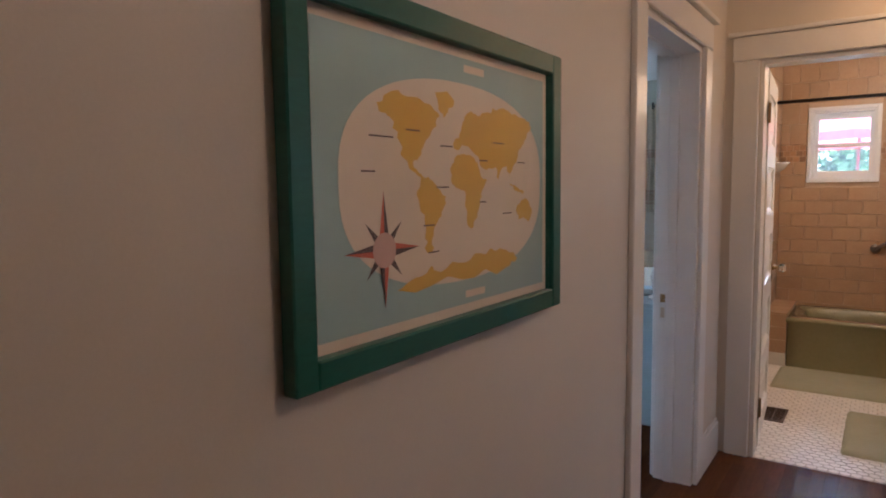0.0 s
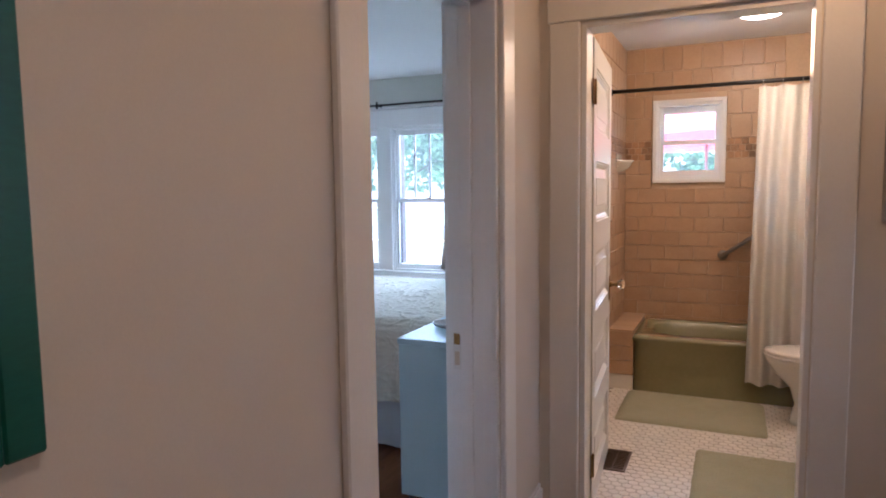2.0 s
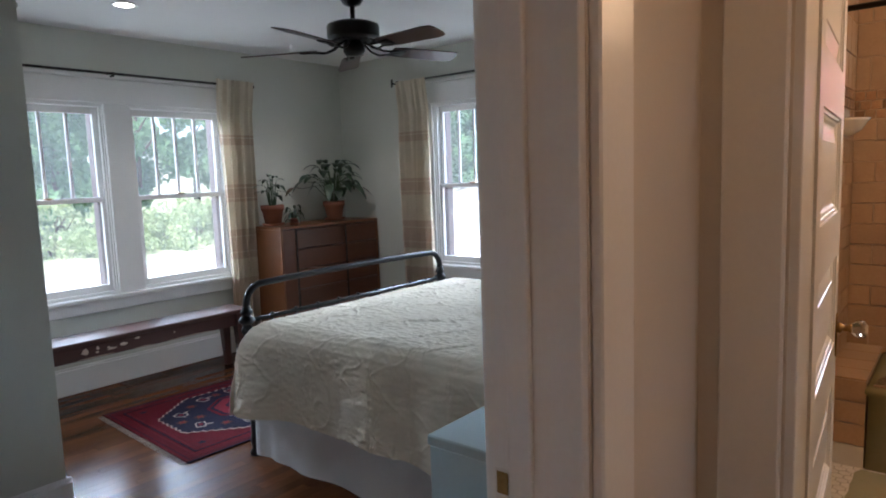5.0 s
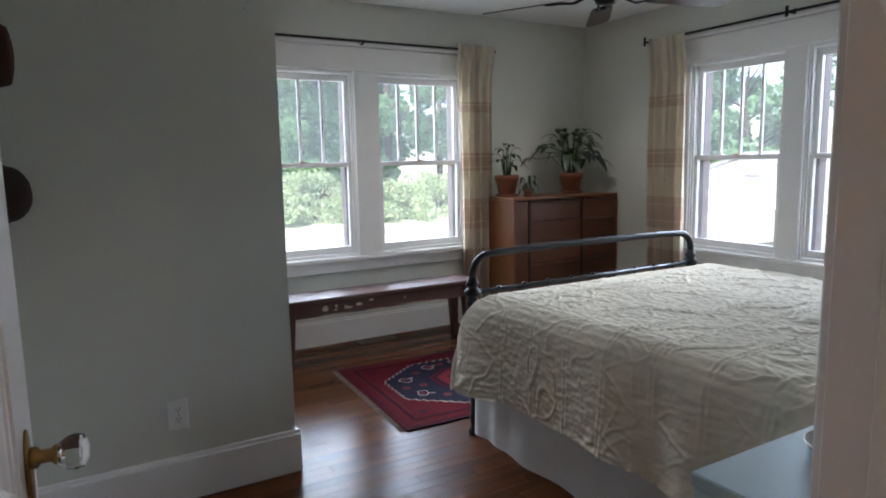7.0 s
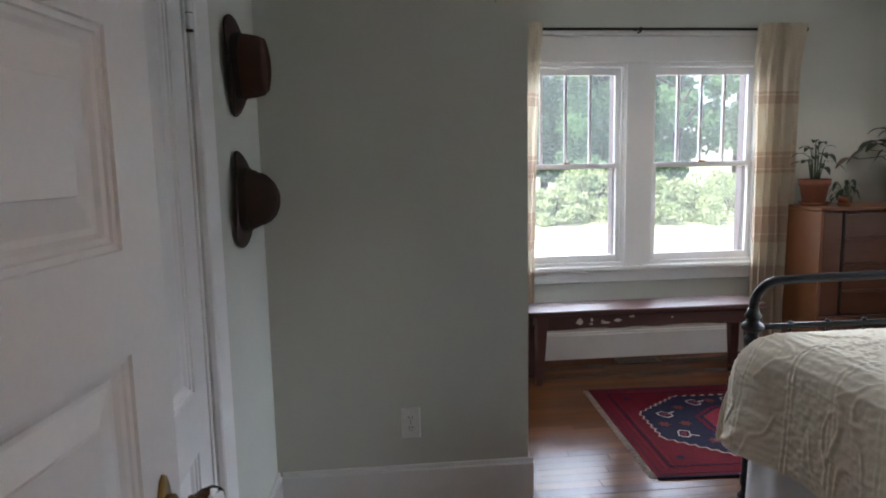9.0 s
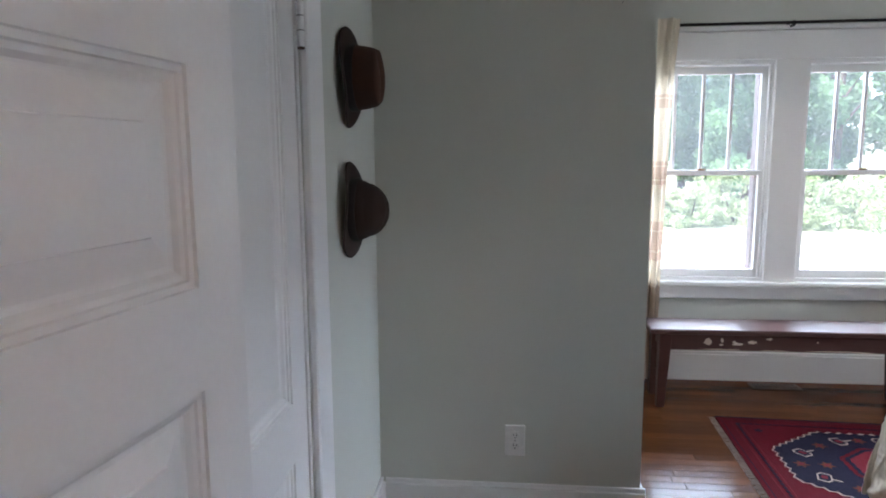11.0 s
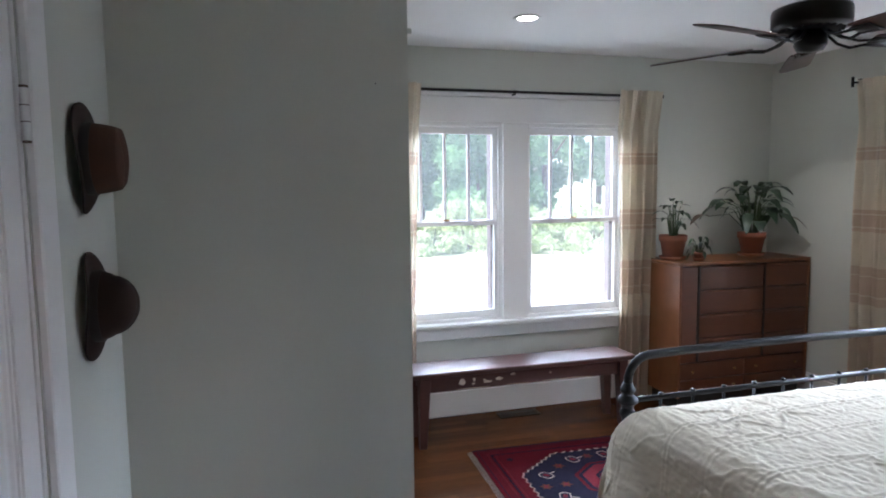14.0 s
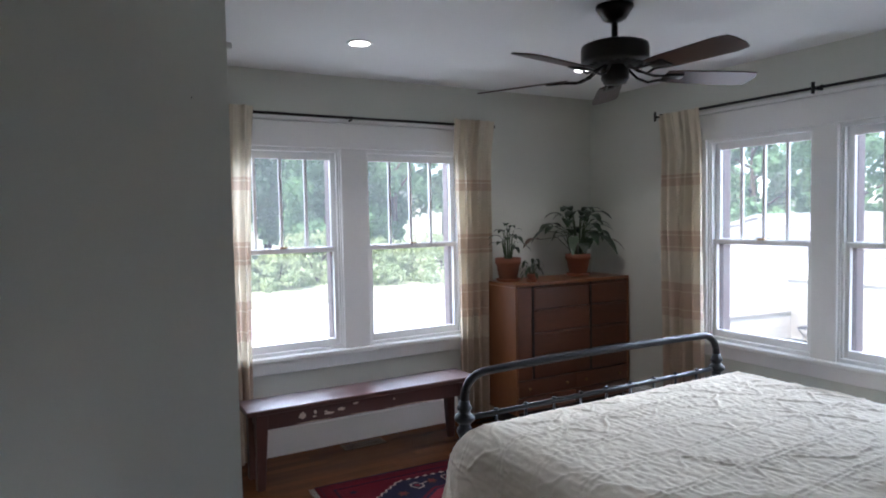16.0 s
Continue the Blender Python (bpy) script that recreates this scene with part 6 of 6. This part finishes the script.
def lay(x0, x1, y0, y1, near):
    global count
    x = x0
    while x < x1 - 1e-4:
        bw = min(BW, x1 - x) - 0.0003
        y = y0 - rd.uniform(0, 0.9)
        while y < y1:
            l = rd.choice((0.6, 0.8, 1.0, 1.2, 1.5))
            a, b = max(y, y0), min(y + l, y1)
            if b - a > 0.02:
                z = rd.uniform(-0.0002, 0.0001)
                if near(x, a, b) and count < 300 and bw > 0.01:
                    me = piece_mesh(f"board_{round(b - a, 3)}_{round(bw, 4)}", bw, b - a - 0.0004, 0.011, 0.0005)
                    if not me.materials:
                        me.materials.append(M_FLOOR)
                    ob = new("board", me)
                    ob.location, ob.parent = (x, a, -0.011 + z), floor
                    count += 1
                else:
                    i, e = len(far_v), b - a - 0.0004
                    far_v.extend([(x, a, z), (x + bw, a, z), (x + bw, a + e, z), (x, a + e, z), (x, a, z - 0.01), (x + bw, a, z - 0.01), (x + bw, a + e, z - 0.01), (x, a + e, z - 0.01)])
                    far_f.extend([(i, i + 1, i + 2, i + 3), (i, i + 4, i + 5, i + 1), (i + 1, i + 5, i + 6, i + 2), (i + 2, i + 6, i + 7, i + 3), (i + 3, i + 7, i + 4, i)])
            y += l
        x += BW


lay(W, -0.178, AY, N, lambda x, a, b: -4.2 < x < -0.8 and a < 0.62 and b > -0.9)
lay(-0.178, 0.0, D0, D1, lambda x, a, b: False)
lay(0.0, 3.0, -5.6, 0.0, lambda x, a, b: False)
tagged(from_lists("floor_boards", far_v, far_f, M_FLOORJ, floor), kind="stuff")

# white hexagon tiles of the bathroom floor
bfloor = tagged(part("floor_bath", boxes((-0.075, 1.85, 0.0, BB + 0.012, -0.0128, -0.002)), M_HGROUT), "white hexagon mosaic tile floor with grey grout", kind="structure")
R = 0.0275
hexm = bpy.data.meshes.new("hex_tile")
hv = [(r * math.cos(math.pi * (k + 0.5) / 3), r * math.sin(math.pi * (k + 0.5) / 3), z) for r, z in ((R - 0.0022, 0), (R - 0.0022, 0.003), (R - 0.0034, 0.0042)) for k in range(6)]
hf = [tuple(range(12, 18))] + [(s + k, s + (k + 1) % 6, s + 6 + (k + 1) % 6, s + 6 + k) for s in (0, 6) for k in range(6)]
hexm.from_pydata(hv, [], hf)
hexm.materials.append(M_HEX)
far_v, far_f, count = [], [], 0
dx, dy = R * math.sqrt(3), R * 1.5
for j in range(int(1.99 / dy)):
    for i in range(int(1.78 / dx)):
        x, y = -0.03 + dx * (i + 0.5 * (j % 2)), 0.035 + dy * j
        if x > 1.82:
            continue
        if 0.20 < x < 0.80 and 0.9 < y < 1.40 and count < 300 or (count < 300 and x < 0.56 and 0.35 < y < 0.9):
            ob = new("tile", hexm)
            ob.location, ob.parent = (x, y, -0.004), bfloor
            count += 1
        else:
            n = len(far_v)
            far_v += [(x + a, y + b, c - 0.004) for a, b, c in hv]
            far_f += [tuple(n + q for q in f) for f in hf]
tagged(from_lists("hex_tiles", far_v, far_f, M_HEXJ, bfloor), kind="stuff")

# wall tiles of the tub alcove: (bottom, height, width) of each course
tiles_n = bpy.data.objects["wall_bath_north"]
bw_ = tagged(part("wall_bath_west", boxes((-0.0735, -0.070, 0.125, BB + 0.01, 0.0, TOP - 0.001)), M_GROUT), kind="structure")
rows = [(0.30 + 0.108 * k, 0.108, 0.203) for k in range(12)] + [(1.596 + 0.048 * k, 0.048, 0.048) for k in range(3)] + [(1.740, 0.17, 0.135), (1.910, 0.17, 0.135), (2.080, 0.17, 0.135), (2.250, 0.176, 0.135)]
for n_, (z, h, w_) in enumerate(rows):
    mt = M_TILE2 if h < 0.05 else M_TILE
    off = (n_ % 2) * w_ / 2
    cut = z + h > 1.422 and z < 2.034
    for wide, lo, hi, north in ((0, -0.066, 0.131 if cut else 1.02, True), (0, 0.645 if cut else 9, 1.02, True), (0, 0.0, 1.2, False)):
        k = 0
        while lo < hi:
            a, b = -0.066 + k * w_ - off, -0.066 + (k + 1) * w_ - off
            k += 1
            if a > hi:
                break
            a, b = max(a, lo), min(b, hi)
            if b - a < 0.012:
                continue
            me = piece_mesh(f"tile_{h}_{round(b - a, 3)}", b - a - 0.005, h - 0.005, 0.007, 0.0025)
            if not me.materials:
                me.materials.append(mt)
            t = new("tile", me)
            t.matrix_world = pose(a, BB + 0.012, z, 90, 0, 0) if north else pose(-0.070, BB - 0.002 - b, z, 90, 0, 90)
            t.parent = tiles_n if north else bw_
# tiled ledge at the end of the tub
ledge = thing("tiled_ledge", (0.0, 2.32, 0), "tan tiled ledge at the end of the bathtub", "ledge")
part("core", boxes((-0.069, TX - 0.012, -0.33, 0.337, 0.10, 0.405)), M_GROUT, ledge)
part("base_tile", boxes((-0.069, TX - 0.006, -0.337, -0.331, 0.0, 0.10)), M_HEX, ledge, "white base tile")
for k in range(3):
    part("tile", boxes((-0.067, TX - 0.004, -0.340, -0.331, 0.104 + k * 0.101, 0.201 + k * 0.101), bevel=0.002), M_TILE, ledge)
for k in range(4):
    part("tile", boxes((-0.067, TX - 0.004, -0.338 + k * 0.168, -0.174 + k * 0.168, 0.406, 0.415), bevel=0.002), M_TILE, ledge)
